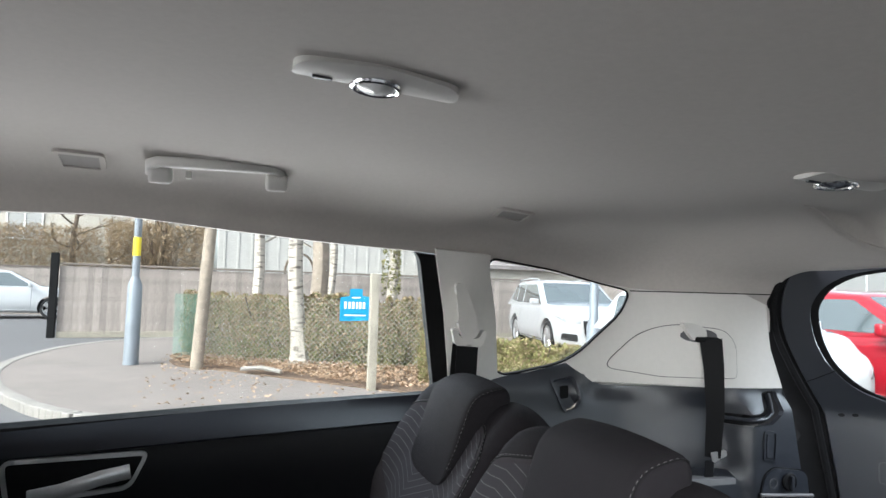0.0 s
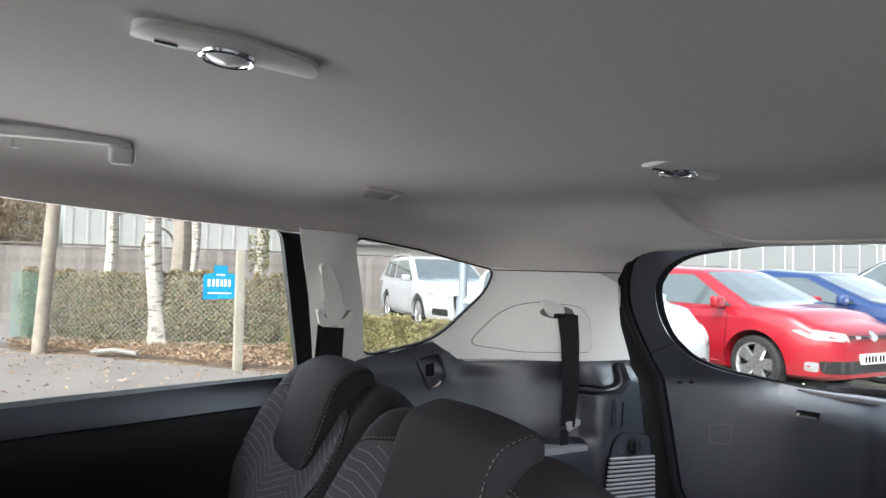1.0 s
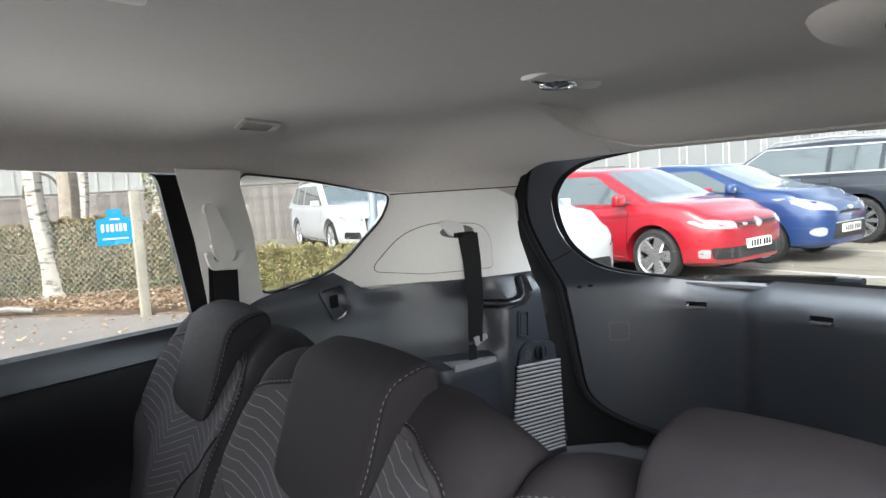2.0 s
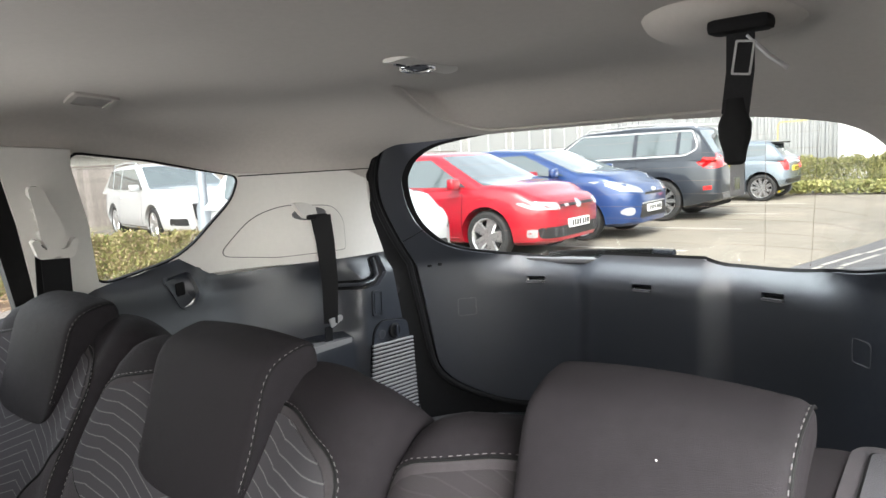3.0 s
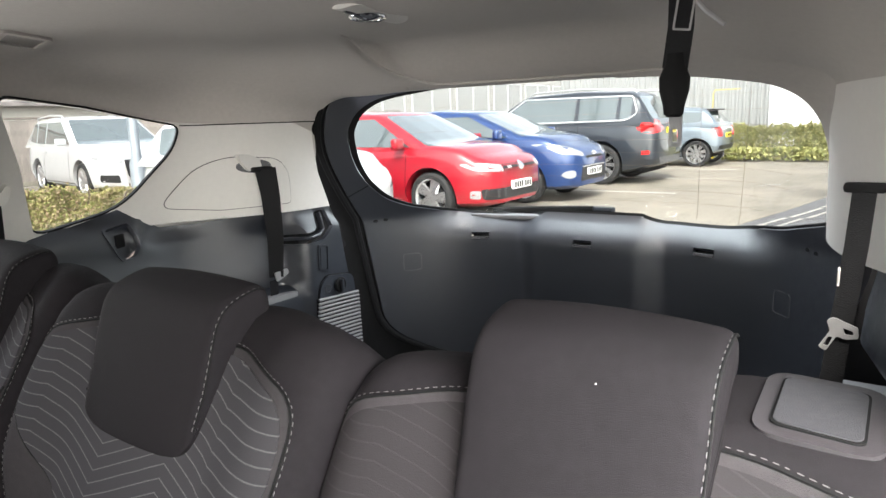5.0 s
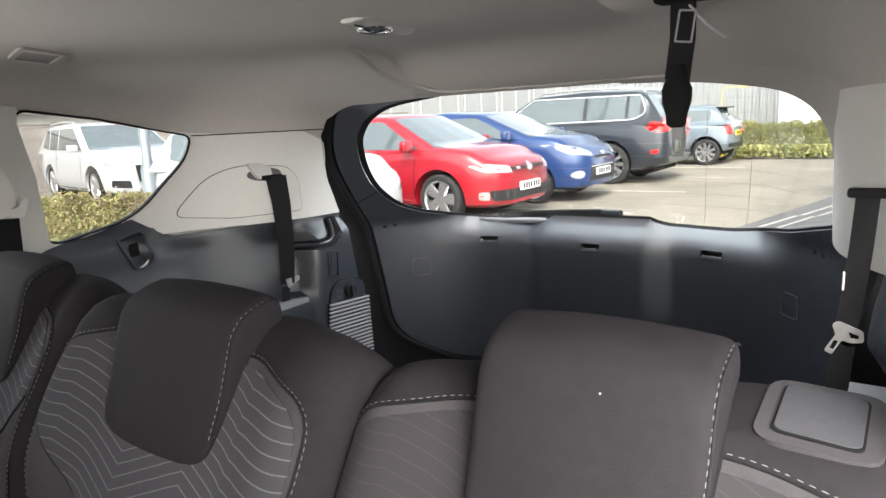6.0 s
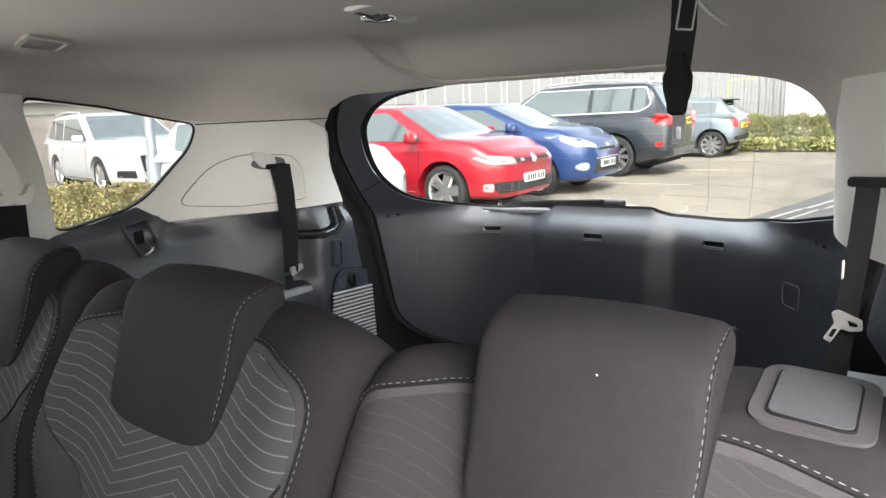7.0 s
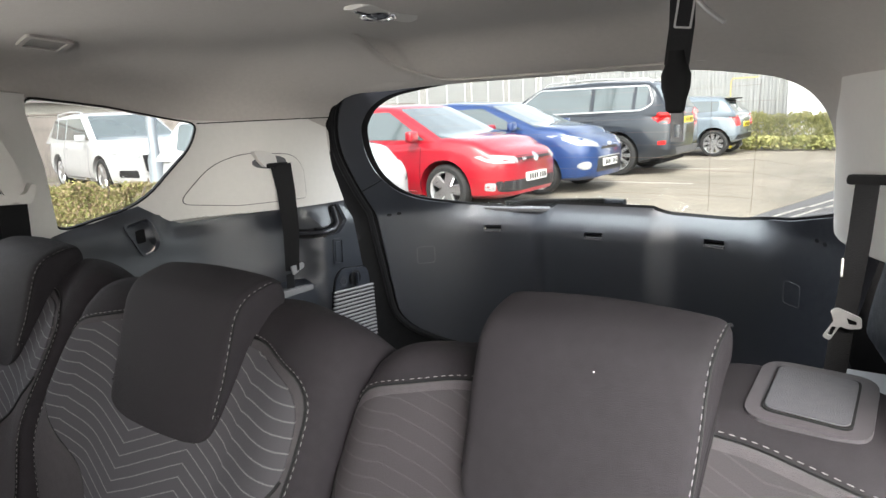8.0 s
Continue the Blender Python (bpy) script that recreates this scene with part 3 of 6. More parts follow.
# third-row belt on the rear pillar
def rear_belt(side):
    b = thing("seat_belt", "black third-row seat belt hanging from a pale pillar guide" if side < 0 else "black seat belt with a shiny steel tongue", "seat belt", "seat belts")
    sgn = side
    x0 = 0.574 if side < 0 else 0.602
    top = Vector((sgn * x0, 1.118, 1.160))
    if sgn < 0:
        part("guide", move(panel(rounded([(-0.05, 0.03), (-0.02, 0.03), (0.03, 0.012), (0.036, -0.012), (-0.02, -0.008), (-0.035, 0.008)], 0.008), lambda u, w: (0, u, w), 0.01, (), 0.012, (-sgn, 0, 0)), pose(sgn * (x0 + 0.006), 1.112, 1.166)), M_LIGHT, b, "pale plastic belt guide")
    if sgn < 0:
        # flat dark oval laid on the cover in place of a shaded cavity
        part("guide_shade", panel(oval(1.112, 1.168, 0.036, 0.015), lambda y, z: left(y, z, 0.0088), 0.012, (), 0.002), M_GREYD, b, "flat dark oval that imitates shade behind the belt")
    part("guide_slot", box(0.014 if sgn < 0 else 0.046, 0.058 if sgn < 0 else 0.02, 0.012, 0.005, 2, (sgn * (x0 + 0.002), 1.124 if sgn < 0 else 1.036, 1.160)), M_BLACK, b)
    wide = 0.0235 if side < 0 else 0.0135
    strap = [(-wide, -0.0008), (wide, -0.0008), (wide, 0.0008), (-wide, 0.0008)]
    if sgn < 0:
        part("webbing", sweep([top + Vector((0.01, 0.006, 0.002)), Vector((-0.556, 1.126, 1.10)), Vector((-0.556, 1.130, 1.0)), Vector((-0.562, 1.128, 0.905))], strap, up=(0.8, -0.6, 0), scale=lambda t: 1 - 0.3 * t), M_WEB, b)
        part("tongue", move(panel(rounded([(-0.016, 0.012), (0.024, 0.016), (0.026, 0.004), (-0.01, -0.01)], 0.004), lambda u, w: (0, u, w), 0.01, (), 0.004), pose(-0.555, 1.135, 0.905)), M_STEEL, b, "steel belt tongue")
        part("lower_webbing", sweep([Vector((-0.560, 1.118, 0.90)), Vector((-0.565, 1.118, 0.80)), Vector((-0.57, 1.118, 0.6))], strap, up=(1, 0, 0), scale=lambda t: 0.5), M_WEB, b)
    else:
        part("webbing", sweep([Vector((0.604, 1.03, 1.163)), Vector((0.600, 1.03, 1.09)), Vector((0.594, 1.03, 1.02)), Vector((0.589, 1.03, 0.97)), Vector((0.581, 1.03, 0.86))], strap, up=(0, 1, 0), scale=lambda t: 0.95), M_WEB, b)
        tg = Matrix.Translation((0.593, 1.022, 0.984)) @ Matrix.Scale(0.74, 4)
        part("tongue", move(panel(rounded([(-0.024, 0.014), (-0.014, 0.020), (0.022, 0.006), (0.024, -0.012), (0.005, -0.016), (-0.008, -0.012), (-0.022, -0.040), (-0.034, -0.034), (-0.018, -0.004)], 0.004), lambda u, w: (u, 0, w), 0.008, [rounded([(0.0, 0.004), (0.016, -0.001), (0.016, -0.008), (0.004, -0.008)], 0.002), rounded([(-0.020, -0.014), (-0.013, -0.014), (-0.020, -0.032), (-0.027, -0.030)], 0.002)], 0.005, (0, -1, 0)), tg), M_STEEL, b, "shiny steel belt tongue")
        part("tongue_stop", box(0.003, 0.004, 0.024, 0.001, 1, (0.584, 1.028, 1.05)), M_LIGHT, b, "small pale belt stop")


rear_belt(-1)
rear_belt(1)

# the same panels on the other side
wall_east = thing("wall_east", "car interior side with pale pillar and black panel", "wall", kind="structure")
def right(y, z, out=0.0):
    return (wall_x(y, z) - out, y, z)


part("pillar_cover", panel([(0.62, 1.05), (0.60, 1.34), (0.98, 1.29), (1.285, 1.285), (1.262, 1.20), (1.272, 1.14), (1.305, 1.05)], lambda y, z: right(y, z, 0.004), 0.025, [grow(QUARTER, 0.004)], 0.02, (-1, 0, 0)), M_LIGHT, wall_east, "pale pillar cover")
part("lower_panel", panel(LOW, lambda y, z: (0.70 - 0.075 * smooth(0.92, 1.2, y) * smooth(0.85, 0.93, z) - 0.02 * smooth(1.05, 0.9, z), y, z), 0.02, (), 0.02, (-1, 0, 0)), M_DARK, wall_east, "black moulded side panel")
part("door_upper", panel([(-0.44, 0.95), (-0.44, 1.36), (-0.3, 1.38), (0.58, 1.345), (0.58, 1.0)], lambda y, z: right(y, z, -0.03), 0.06, [DOOR_WIN], 0.02, (-1, 0, 0)), M_DOOR, wall_east, "black window frame of the near door")
part("door_pane", panel(grow(DOOR_WIN, 0.01), lambda y, z: right(y, z, -0.038), 0.06, (), 0.004, (-1, 0, 0)), M_PANE, wall_east, "clear side window glass").visible_shadow = False
corner_cover(1, [(0.20, 1.319), (0.27, 1.317), (0.34, 1.312), (0.41, 1.302), (0.46, 1.291), (0.50, 1.269), (0.527, 1.234), (0.541, 1.186), (0.550, 1.125), (0.555, 1.07)], 1.292, wall_east)
part("quarter_pane", panel(grow(QUARTER, 0.015), lambda y, z: right(y, z, -0.015), 0.06, (), 0.004, (-1, 0, 0)), M_PANE, wall_east).visible_shadow = False
part("door_panel", panel([(-1.35, 0.35), (-1.35, 0.95), (0.55, 1.03), (0.57, 0.35)], lambda y, z: (door_x(y, z) + 0.03, y, z), 0.05, (), 0.02, (-1, 0, 0)), M_DOOR, wall_east, "black door trim")
part("rear_pillar", panel([(0.50, 1.345), (0.64, 1.335), (0.68, 0.7), (0.56, 0.7)], lambda y, z: right(y, z, 0.008), 0.03, (), 0.02, (-1, 0, 0)), M_LIGHT, wall_east)
part("wheel_arch_shelf", move(box(0.13, 0.27, 0.05, 0.018, 3), pose(0.632, 1.135, 0.815, -3, 0, 0)), M_GREY, wall_east, "grey ledge over the wheel arch")

# front part of the cabin, out of the light's way
front = thing("wall_north", "front of the car cabin", "wall", kind="structure")
part("dashboard", box(1.44, 0.5, 0.5, 0.06, 3, (0, -1.75, 0.72)), M_DARK, front)
for sx in (-1, 1):
    part("front_door", panel([(-1.9, 0.35), (-1.9, 0.93), (-0.64, 0.97), (-0.64, 0.35)], lambda y, z: (sx * 0.72, y, z), 0.1, (), 0.03, (-sx, 0, 0)), M_DOOR, front)
    part("door_pillar", panel([(-0.44, 1.37), (-0.345, 1.375), (-0.32, 0.97), (-0.44, 0.95)], lambda y, z: (sx * (wall_x(y, z) - 0.004), y, z), 0.05, (), 0.05, (-sx, 0, 0)), M_BLACK, front)
    part("windscreen_pillar", sweep([(sx * 0.66, -1.5, 1.36), (sx * 0.72, -2.0, 0.95)], disc(0.04, 10)), M_LIGHT, front)
floor = tagged(part("floor", box(1.5, 3.6, 0.03, 0.0, 1, (0, -0.25, 0.40)), M_CARPET), "dark carpeted car floor", "floor", kind="structure")
cargo_floor = tagged(part("cargo_floor", box(1.2, 0.95, 0.02, 0.005, 2, (0, 1.06, 0.56)), M_CARPET), "dark carpeted cargo floor behind the seats", "floor", kind="structure")

# ---- tailgate ----
tailgate = thing("tailgate", "closed tailgate with black moulded trim and wide window", "tailgate", kind="structure")

REAR_WIN = curve([(0.125, 1.011), (0.16, 0.998), (0.20, 0.993), (0.33, 0.994), (0.43, 1.014), (0.50, 1.038), (0.549, 1.062), (0.580, 1.10), (0.590, 1.18), (0.574, 1.26), (0.52, 1.315), (0.42, 1.335), (0.3, 1.348), (0.0, 1.352), (-0.29, 1.342), (-0.415, 1.322), (-0.47, 1.290), (-0.498, 1.252), (-0.510, 1.215), (-0.516, 1.15), (-0.508, 1.092), (-0.478, 1.043), (-0.397, 1.007), (-0.284, 0.992), (-0.18, 0.990), (-0.15, 0.997), (-0.126, 1.010)])
TAIL_OUT = rounded([(-0.40, 0.60), (0.40, 0.60), (0.522, 0.68), (0.605, 1.05), (0.615, 1.20), (0.595, 1.315), (0.44, 1.385), (-0.43, 1.385), (-0.515, 1.315), (-0.548, 1.20), (-0.546, 1.07), (-0.512, 0.68)], [0.08, 0.08, 0.1, 0.1, 0.1, 0.08, 0.05, 0.05, 0.08, 0.1, 0.1, 0.1])
tail = lambda x, z, out=0.0: (x, tail_y(x, z) - out, z)
GRIPS = [rounded([(c - 0.024, 0.951), (c + 0.024, 0.951), (c + 0.024, 0.933), (c - 0.024, 0.933)], 0.003) for c in (-0.302, -0.003, 0.283)]
part("trim", panel(TAIL_OUT, tail, 0.014, [REAR_WIN, *GRIPS], 0.02, (0, -1, 0)), M_DARK, tailgate, "black moulded plastic trim")
for g in GRIPS:
    part("clip_recess", panel(grow(g, 0.001), lambda x, z: tail(x, z, -0.015), 0.02, (), 0.003, (0, -1, 0)), M_BLACK, tailgate)
    cx = (g[0][0] + g[len(g) // 2][0]) / 2
    part("clip", panel(rounded([(cx - 0.023, 0.940), (cx + 0.023, 0.940), (cx + 0.021, 0.935), (cx - 0.021, 0.935)], 0.001), lambda x, z: tail(x, z, 0.004), 0.01, (), 0.01, (0, -1, 0)), M_GREYD, tailgate, "grey trim clip")
for sx in (-1, 1):
    sq = rounded([(sx * 0.442, 0.897), (sx * 0.478, 0.897), (sx * 0.478, 0.848), (sx * 0.442, 0.848)], 0.008)
    part("access_cover", panel(sq, lambda x, z: tail(x, z, 0.0012), 0.02, [grow(sq, -0.0018)], 0.002, (0, -1, 0)), M_GREYD, tailgate)
    for d in (0, 0.016):
        part("screw_hole", panel(oval(sx * (0.505 + d), 0.996 - d * 0.1, 0.004, 0.004, 10), lambda x, z: tail(x, z, 0.0012), 0.02, (), 0.002, (0, -1, 0)), M_BLACK, tailgate)
    if sx < 0:
        part("trim_joint", sweep([tail(sx * (0.505 + 0.006 * i), 1.098 - 0.0045 * i, 0.001) for i in range(10)], disc(0.0012, 6)), M_BLACK, tailgate)
part("window_edge", panel(grow(REAR_WIN, 0.004), lambda x, z: tail(x, z, -0.012), 0.02, [grow(REAR_WIN, -0.005)], 0.006, (0, -1, 0)), M_BLACK, tailgate, "black window border")
part("pane", panel(grow(REAR_WIN, 0.02), lambda x, z: (x, tail_y(x, z) + 0.05, z), 0.05, (), 0.004, (0, -1, 0)), M_PANE, tailgate, "clear rear window").visible_shadow = False
for i in range(9):
    z = 1.04 + 0.031 * i
    w = 0.47 if 1.08 < z < 1.27 else 0.40
    part("heating_wire", sweep([(w * (k / 12 - 1), tail_y(w * (k / 12 - 1), z) + 0.048, z) for k in range(25)], disc(0.00022, 4)), M_WIREB, tailgate)
for x in (0.24, 0.34):
    part("heating_wire", sweep([(x + 0.004 * k, tail_y(x, 1.0 + 0.03 * k) + 0.048, 1.0 + 0.03 * k) for k in range(11)], disc(0.0004, 4)), M_WIREB, tailgate)
wip = thing("rear_wiper", "black rear wiper parked on the window", "wiper")
part("blade", sweep([(-0.32, 1.735, 0.994), (-0.19, 1.745, 1.004), (-0.02, 1.735, 1.014)], disc(0.005, 8, 0.009)), M_BLACK, wip)
part("arm", sweep([(-0.24, 1.750, 0.992), (-0.13, 1.765, 1.000), (-0.04, 1.76, 1.008), (0.03, 1.75, 1.010)], disc(0.011, 8, 0.010)), M_SILL, wip)
part("window_ledge", sweep([(-0.35, 1.675, 0.990), (-0.28, 1.690, 0.988), (-0.20, 1.695, 0.990), (-0.12, 1.695, 0.992)], rounded([(-0.02, -0.006), (0.02, -0.006), (0.02, 0.006), (-0.02, 0.006)], 0.003, 3)), M_GREYD, tailgate, "grey ledge under the window")

# dark gap round the tailgate
frame_ring = thing("tailgate_seal", "black rubber seal round the tailgate opening", "seal", kind="structure")
part("seal", panel(grow(TAIL_OUT, 0.16), lambda x, z: (x, tail_y(max(min(x, 0.57), -0.57), min(z, 1.36)) + 0.012, z), 0.03, [grow(TAIL_OUT, -0.01)], 0.02, (0, -1, 0)), M_BLACK, frame_ring)
lip = [(x, tail_y(max(min(x, 0.56), -0.56), min(z, 1.34)) + 0.004, z) for x, z in grow(TAIL_OUT, 0.010)]
part("seal_bead", sweep(lip, disc(0.008, 8), up=(0, 1, 0), closed=True), M_BLACK, frame_ring)
part("sill", box(1.3, 0.25, 0.2, 0.03, 2, (0, 1.56, 0.46)), M_DARK, frame_ring)

# ---- seats ----


def head_profile():
    """Side outline of a head restraint, a pad that rolls over backwards at its top: (backwards, up)."""
    pts = [(-0.020, -0.066), (-0.016, -0.048), (-0.002, 0.0), (0.011, 0.040), (0.021, 0.066), (0.036, 0.082), (0.059, 0.0905), (0.080, 0.093), (0.091, 0.086), (0.095, 0.072), (0.090, 0.057), (0.070, 0.047), (0.054, 0.028), (0.040, 0.0), (0.026, -0.030), (0.012, -0.056), (-0.004, -0.070), (-0.015, -0.0715)]
    return [tuple(p) for p in curve([(*p, 0) for p in pts + pts[:1]], 3)][:-1]


def head_ring(prof, half, e, sgn):
    """The outline at e metres from one end of the pad: edges rounded over, lower corners drawn up."""
    r, big = 0.011, 0.044
    inset = r - math.sqrt(max(r * r - max(r - e, 0) ** 2, 0))
    rise = 0.8 * (big - math.sqrt(max(big * big - max(big - e, 0) ** 2, 0)))
    u = (half - e) / half
    out = []
    k = len(prof)
    for i in range(k):
        a, b = prof[i][:2]
        t = (Vector(prof[(i + 1) % k][:2]) - Vector(prof[i - 1][:2])).normalized()
        a, b = a + t.y * inset, b - t.x * inset
        if b < 0.0:
            b *= 1 - rise / 0.0715
        full = 1 - u * u
        a -= 0.006 * full * smooth(0.05, 0.0, a)
        b += 0.006 * full * smooth(0.05, 0.09, b)
        out.append((sgn * (half - e) * (1 - 0.06 * smooth(0.03, -0.07, b)), a, b))
    return out


def seat(cx, hy, hz, half, label, bc, W, ins, drop, plate=False):
    s = thing("car_chair", label, "car seat", "rear seats", at=(cx, hy, 0.42))
    inv = Matrix.Translation((-cx, -hy, -0.42))

    def put(name, bm, mat, parent=s, lab=""):
        return part(name, move(bm, inv) if parent is s else bm, mat, parent, lab)
    base = Vector((cx, hy, hz))
    prof = head_profile()
    area = sum(prof[i - 1][0] * prof[i][1] - prof[i][0] * prof[i - 1][1] for i in range(len(prof)))
    if area > 0:
        prof = prof[::-1]
    steps = [0.0, 0.001, 0.003, 0.006, 0.011, 0.018, 0.027, 0.038, 0.052, 0.072]
    rings = [head_ring(prof, half, e, -1) for e in steps] + [head_ring(prof, half, half, 1)] + [head_ring(prof, half, e, 1) for e in reversed(steps)]
    put("head_restraint", loft([[base + Vector(p) for p in r] for r in rings]), M_HEAD, s, "smooth black head restraint")
    for sgn in (1,):
        edge = [base + Vector(p) + Vector((sgn * 0.0006, -0.0004, 0.0004)) for p in head_ring(prof, half, 0.0035, sgn)]
        lo = min(range(len(edge)), key=lambda i: abs(prof[i][0] + 0.016) + abs(prof[i][1] + 0.050))
        hi = min(range(len(edge)), key=lambda i: abs(prof[i][0] - 0.091) + abs(prof[i][1] - 0.086))
        path = []
        i = lo
        while i != hi:
            path.append(edge[i])
            i = (i + (1 if prof[(lo + 4) % len(prof)][1] > prof[lo][1] else -1)) % len(prof)
        put("stitching", stitches(path), M_THREAD, s, "pale stitched seam")
        put("seam", sweep([p + Vector((sgn * 0.0012, 0.001, -0.0006)) for p in path], disc(0.0012, 6), up=(1, 0, 0)), M_BLACK)

    # backrest: cross-sections from the cushion up to the shoulders
    lean = table((0.45, -0.155), (0.5, -0.14), (0.8, -0.072), (0.9, -0.038), (0.95, -0.010), (1.0, 0.020), (1.035, 0.045), (1.08, 0.075))

    def front_y(x, z):
        hx = x + bc - cx
        wing = -0.022 * smooth(0.11, 0.20, abs(hx)) * smooth(0.78, 0.9, z) * (0.3 if plate and hx > 0 else 1)
        belly = -0.012 * (1 - smooth(0.0, 0.16, abs(x))) * smooth(0.93, 0.84, z)
        t = max(0.0, (abs(x) - (W - 0.045)) / 0.045)
        edge = 0.045 * (1 - math.sqrt(max(0.0, 1 - min(t, 1) ** 2)))
        return hy + lean(z) + wing + belly + edge

    def top_z(x):
        t = max(0.0, (abs(x) - (W - 0.065)) / 0.065)
        return 1.070 - drop - 0.045 * (1 - math.sqrt(max(0.0, 1 - min(t, 1) ** 2))) - 0.010 * smooth(0.10, 0.03, abs(x + bc - cx))
    nx = 44
    rings = []
    for j in range(nx + 1):
        x = W * math.sin((j / nx - 0.5) * math.pi)
        ring = []
        t = top_z(x)
        flat_top = plate and x + bc - cx > 0.03
        for i in range(30):
            z = 0.50 + (t - 0.50) * (i / 29) ** 0.75
            ring.append((bc + x, front_y(x, z) + (0.010 * smooth(t - 0.022, t, z) ** 2), z))
        for i in range(8):
            f = (i + 1) / 8
            ring.append((bc + x, front_y(x, t) + 0.010 + 0.080 * f, t + (0.010 * f if flat_top else 0.010 * math.sin(math.pi * f) - 0.030 * f * f)))
        ring.append((bc + x, front_y(x, t) + 0.075, 0.9))
        ring.append((bc + x, front_y(x, 0.5) + 0.12, 0.5))
        rings.append(ring)
    put("backrest", loft(rings), M_SEAT)
    # sewn-in centre: plain lower wings, and the patterned cloth between them
    INS = rounded([(-0.165, 0.50), (-0.185, 0.80), (-0.200, 0.95), (-0.196, 1.018), (-0.10, 1.034), (0.10, 1.034), (0.196, 1.018), (0.200, 0.95), (0.185, 0.80), (0.165, 0.50)], [0.01, 0.05, 0.05, 0.038, 0.02, 0.02, 0.038, 0.05, 0.05, 0.01])
    INS = [(x * ins, z + 0.006 - 0.3 * drop * smooth(0.9, 1.0, z)) for x, z in INS]
    put("side_panel", panel(INS, lambda x, z: (bc + x, front_y(x, z) - 0.003, z), 0.014, (), 0.004, (0, -1, 0)), M_WING, s, "plain grey cloth wing panel")
    PAT = rounded([(-0.075, 0.50), (-0.070, 0.79), (-0.095, 0.850), (-0.150, 0.890), (-0.200, 0.935), (-0.196, 1.012), (-0.10, 1.028), (0.10, 1.028), (0.196, 1.012), (0.200, 0.935), (0.150, 0.890), (0.095, 0.850), (0.070, 0.79), (0.075, 0.50)], [0.01, 0.03, 0.03, 0.03, 0.02, 0.036, 0.02, 0.02, 0.036, 0.02, 0.03, 0.03, 0.03, 0.01])
    PAT = [(x * ins * 0.985, z + 0.006 - 0.3 * drop * smooth(0.9, 1.0, z)) for x, z in PAT]
    put("insert", panel(PAT, lambda x, z: (bc + x, front_y(x, z) - 0.0052, z), 0.014, (), 0.004, (0, -1, 0)), M_INSERT_DIM if plate else M_INSERT, s, "grey patterned cloth with thin zigzag lines")
    crease = [Vector((bc + x, front_y(x, z) - 0.0036, z)) for x, z in grow(PAT, 0.001) if 0.52 < z < 0.95]
    for sgn in (-1, 1):
        side = sorted([p for p in crease if sgn * (p.x - bc) > 0], key=lambda p: p.z)
        put("crease", sweep(side, disc(0.0018, 6), up=(0, 1, 0)), M_BLACK)
    rim = grow(INS, 0.004)
    loop = []
    for i in range(len(rim)):
        a, b = Vector(rim[i]), Vector(rim[(i + 1) % len(rim)])
        k = max(1, int((b - a).length / 0.012))
        loop += [a.lerp(b, q / k) for q in range(k)]
    path = [Vector((bc + p.x, front_y(p.x, p.y) - 0.0036, p.y)) for p in loop if p.y > 0.52]
    i0 = max(range(len(path)), key=lambda i: (path[i] - path[i - 1]).length)
    path = path[i0:] + path[:i0]
    put("stitching", stitches(path), M_THREAD, s, "pale stitched seam")
    inner = [Vector((bc + p.x, front_y(p.x, p.y) - 0.0020, p.y)) for p in [Vector(q) for q in grow(INS, 0.001)] if p.y > 0.52]
    i0 = max(range(len(inner)), key=lambda i: (inner[i] - inner[i - 1]).length)
    put("seam", sweep(inner[i0:] + inner[:i0], disc(0.0016, 6), up=(0, 1, 0)), M_BLACK)
    for sx in (-1, 1):
        put("post", sweep([(cx + sx * 0.045, hy + 0.070, 1.0), (cx + sx * 0.045, hy + 0.068, 1.06)], disc(0.006, 10)), M_STEEL, s, "steel head restraint post")
    put("cushion", box(2 * W, 0.5, 0.16, 0.05, 3, (bc, hy - 0.36, 0.54)), M_SEAT)
    if plate:
        tray = lambda d, r: rounded([(0.106 + d, 0.058 + d), (0.186 - d, 0.052 + d), (0.186 - d, 0.146 - d), (0.106 + d, 0.152 - d)], r)
        zz = lambda x, y: 1.0395 + 0.11 * (y - 0.055)
        lift = lambda o: (lambda x, y: (cx + x, hy + y, zz(x, y) + o))
        put("plate_frame", panel(tray(0, 0.020), lift(0.0045), 0.008, (), 0.010, (0, 0, 1)), M_FRAME, s, "slate plastic catch surround")
        put("release_plate", panel(tray(0.013, 0.008), lift(0.0072), 0.012, (), 0.008, (0, 0, 1)), M_PLATE, s, "grey grained release plate")
        put("plate_gap", panel(tray(0.0112, 0.008), lift(0.0062), 0.012, (), 0.003, (0, 0, 1)), M_BLACK)
    return s


seat(-0.461, 0.461, 1.002, 0.104, "dark cloth outer rear seat beside the door", -0.475, 0.222, 1.0, 0.004)
seat(-0.014, 0.463, 1.000, 0.106, "dark cloth middle rear seat with zigzag insert", -0.012, 0.247, 1.13, 0.010)
seat(0.459, 0.498, 1.012, 0.094, "dark cloth rear seat with a grey release plate", 0.458, 0.232, 1.12, 0.028, True)
for name, p in (("lint", (0.478, 0.502, 1.078)), ("lint", (0.165, 0.462, 0.985))):
    bm = bmesh.new()
    bmesh.ops.create_icosphere(bm, subdivisions=1, radius=0.0008)
    tagged(part(name, move(bm, pose(*p)), M_FLUFF), "tiny pale speck of lint on the seat", "lint")

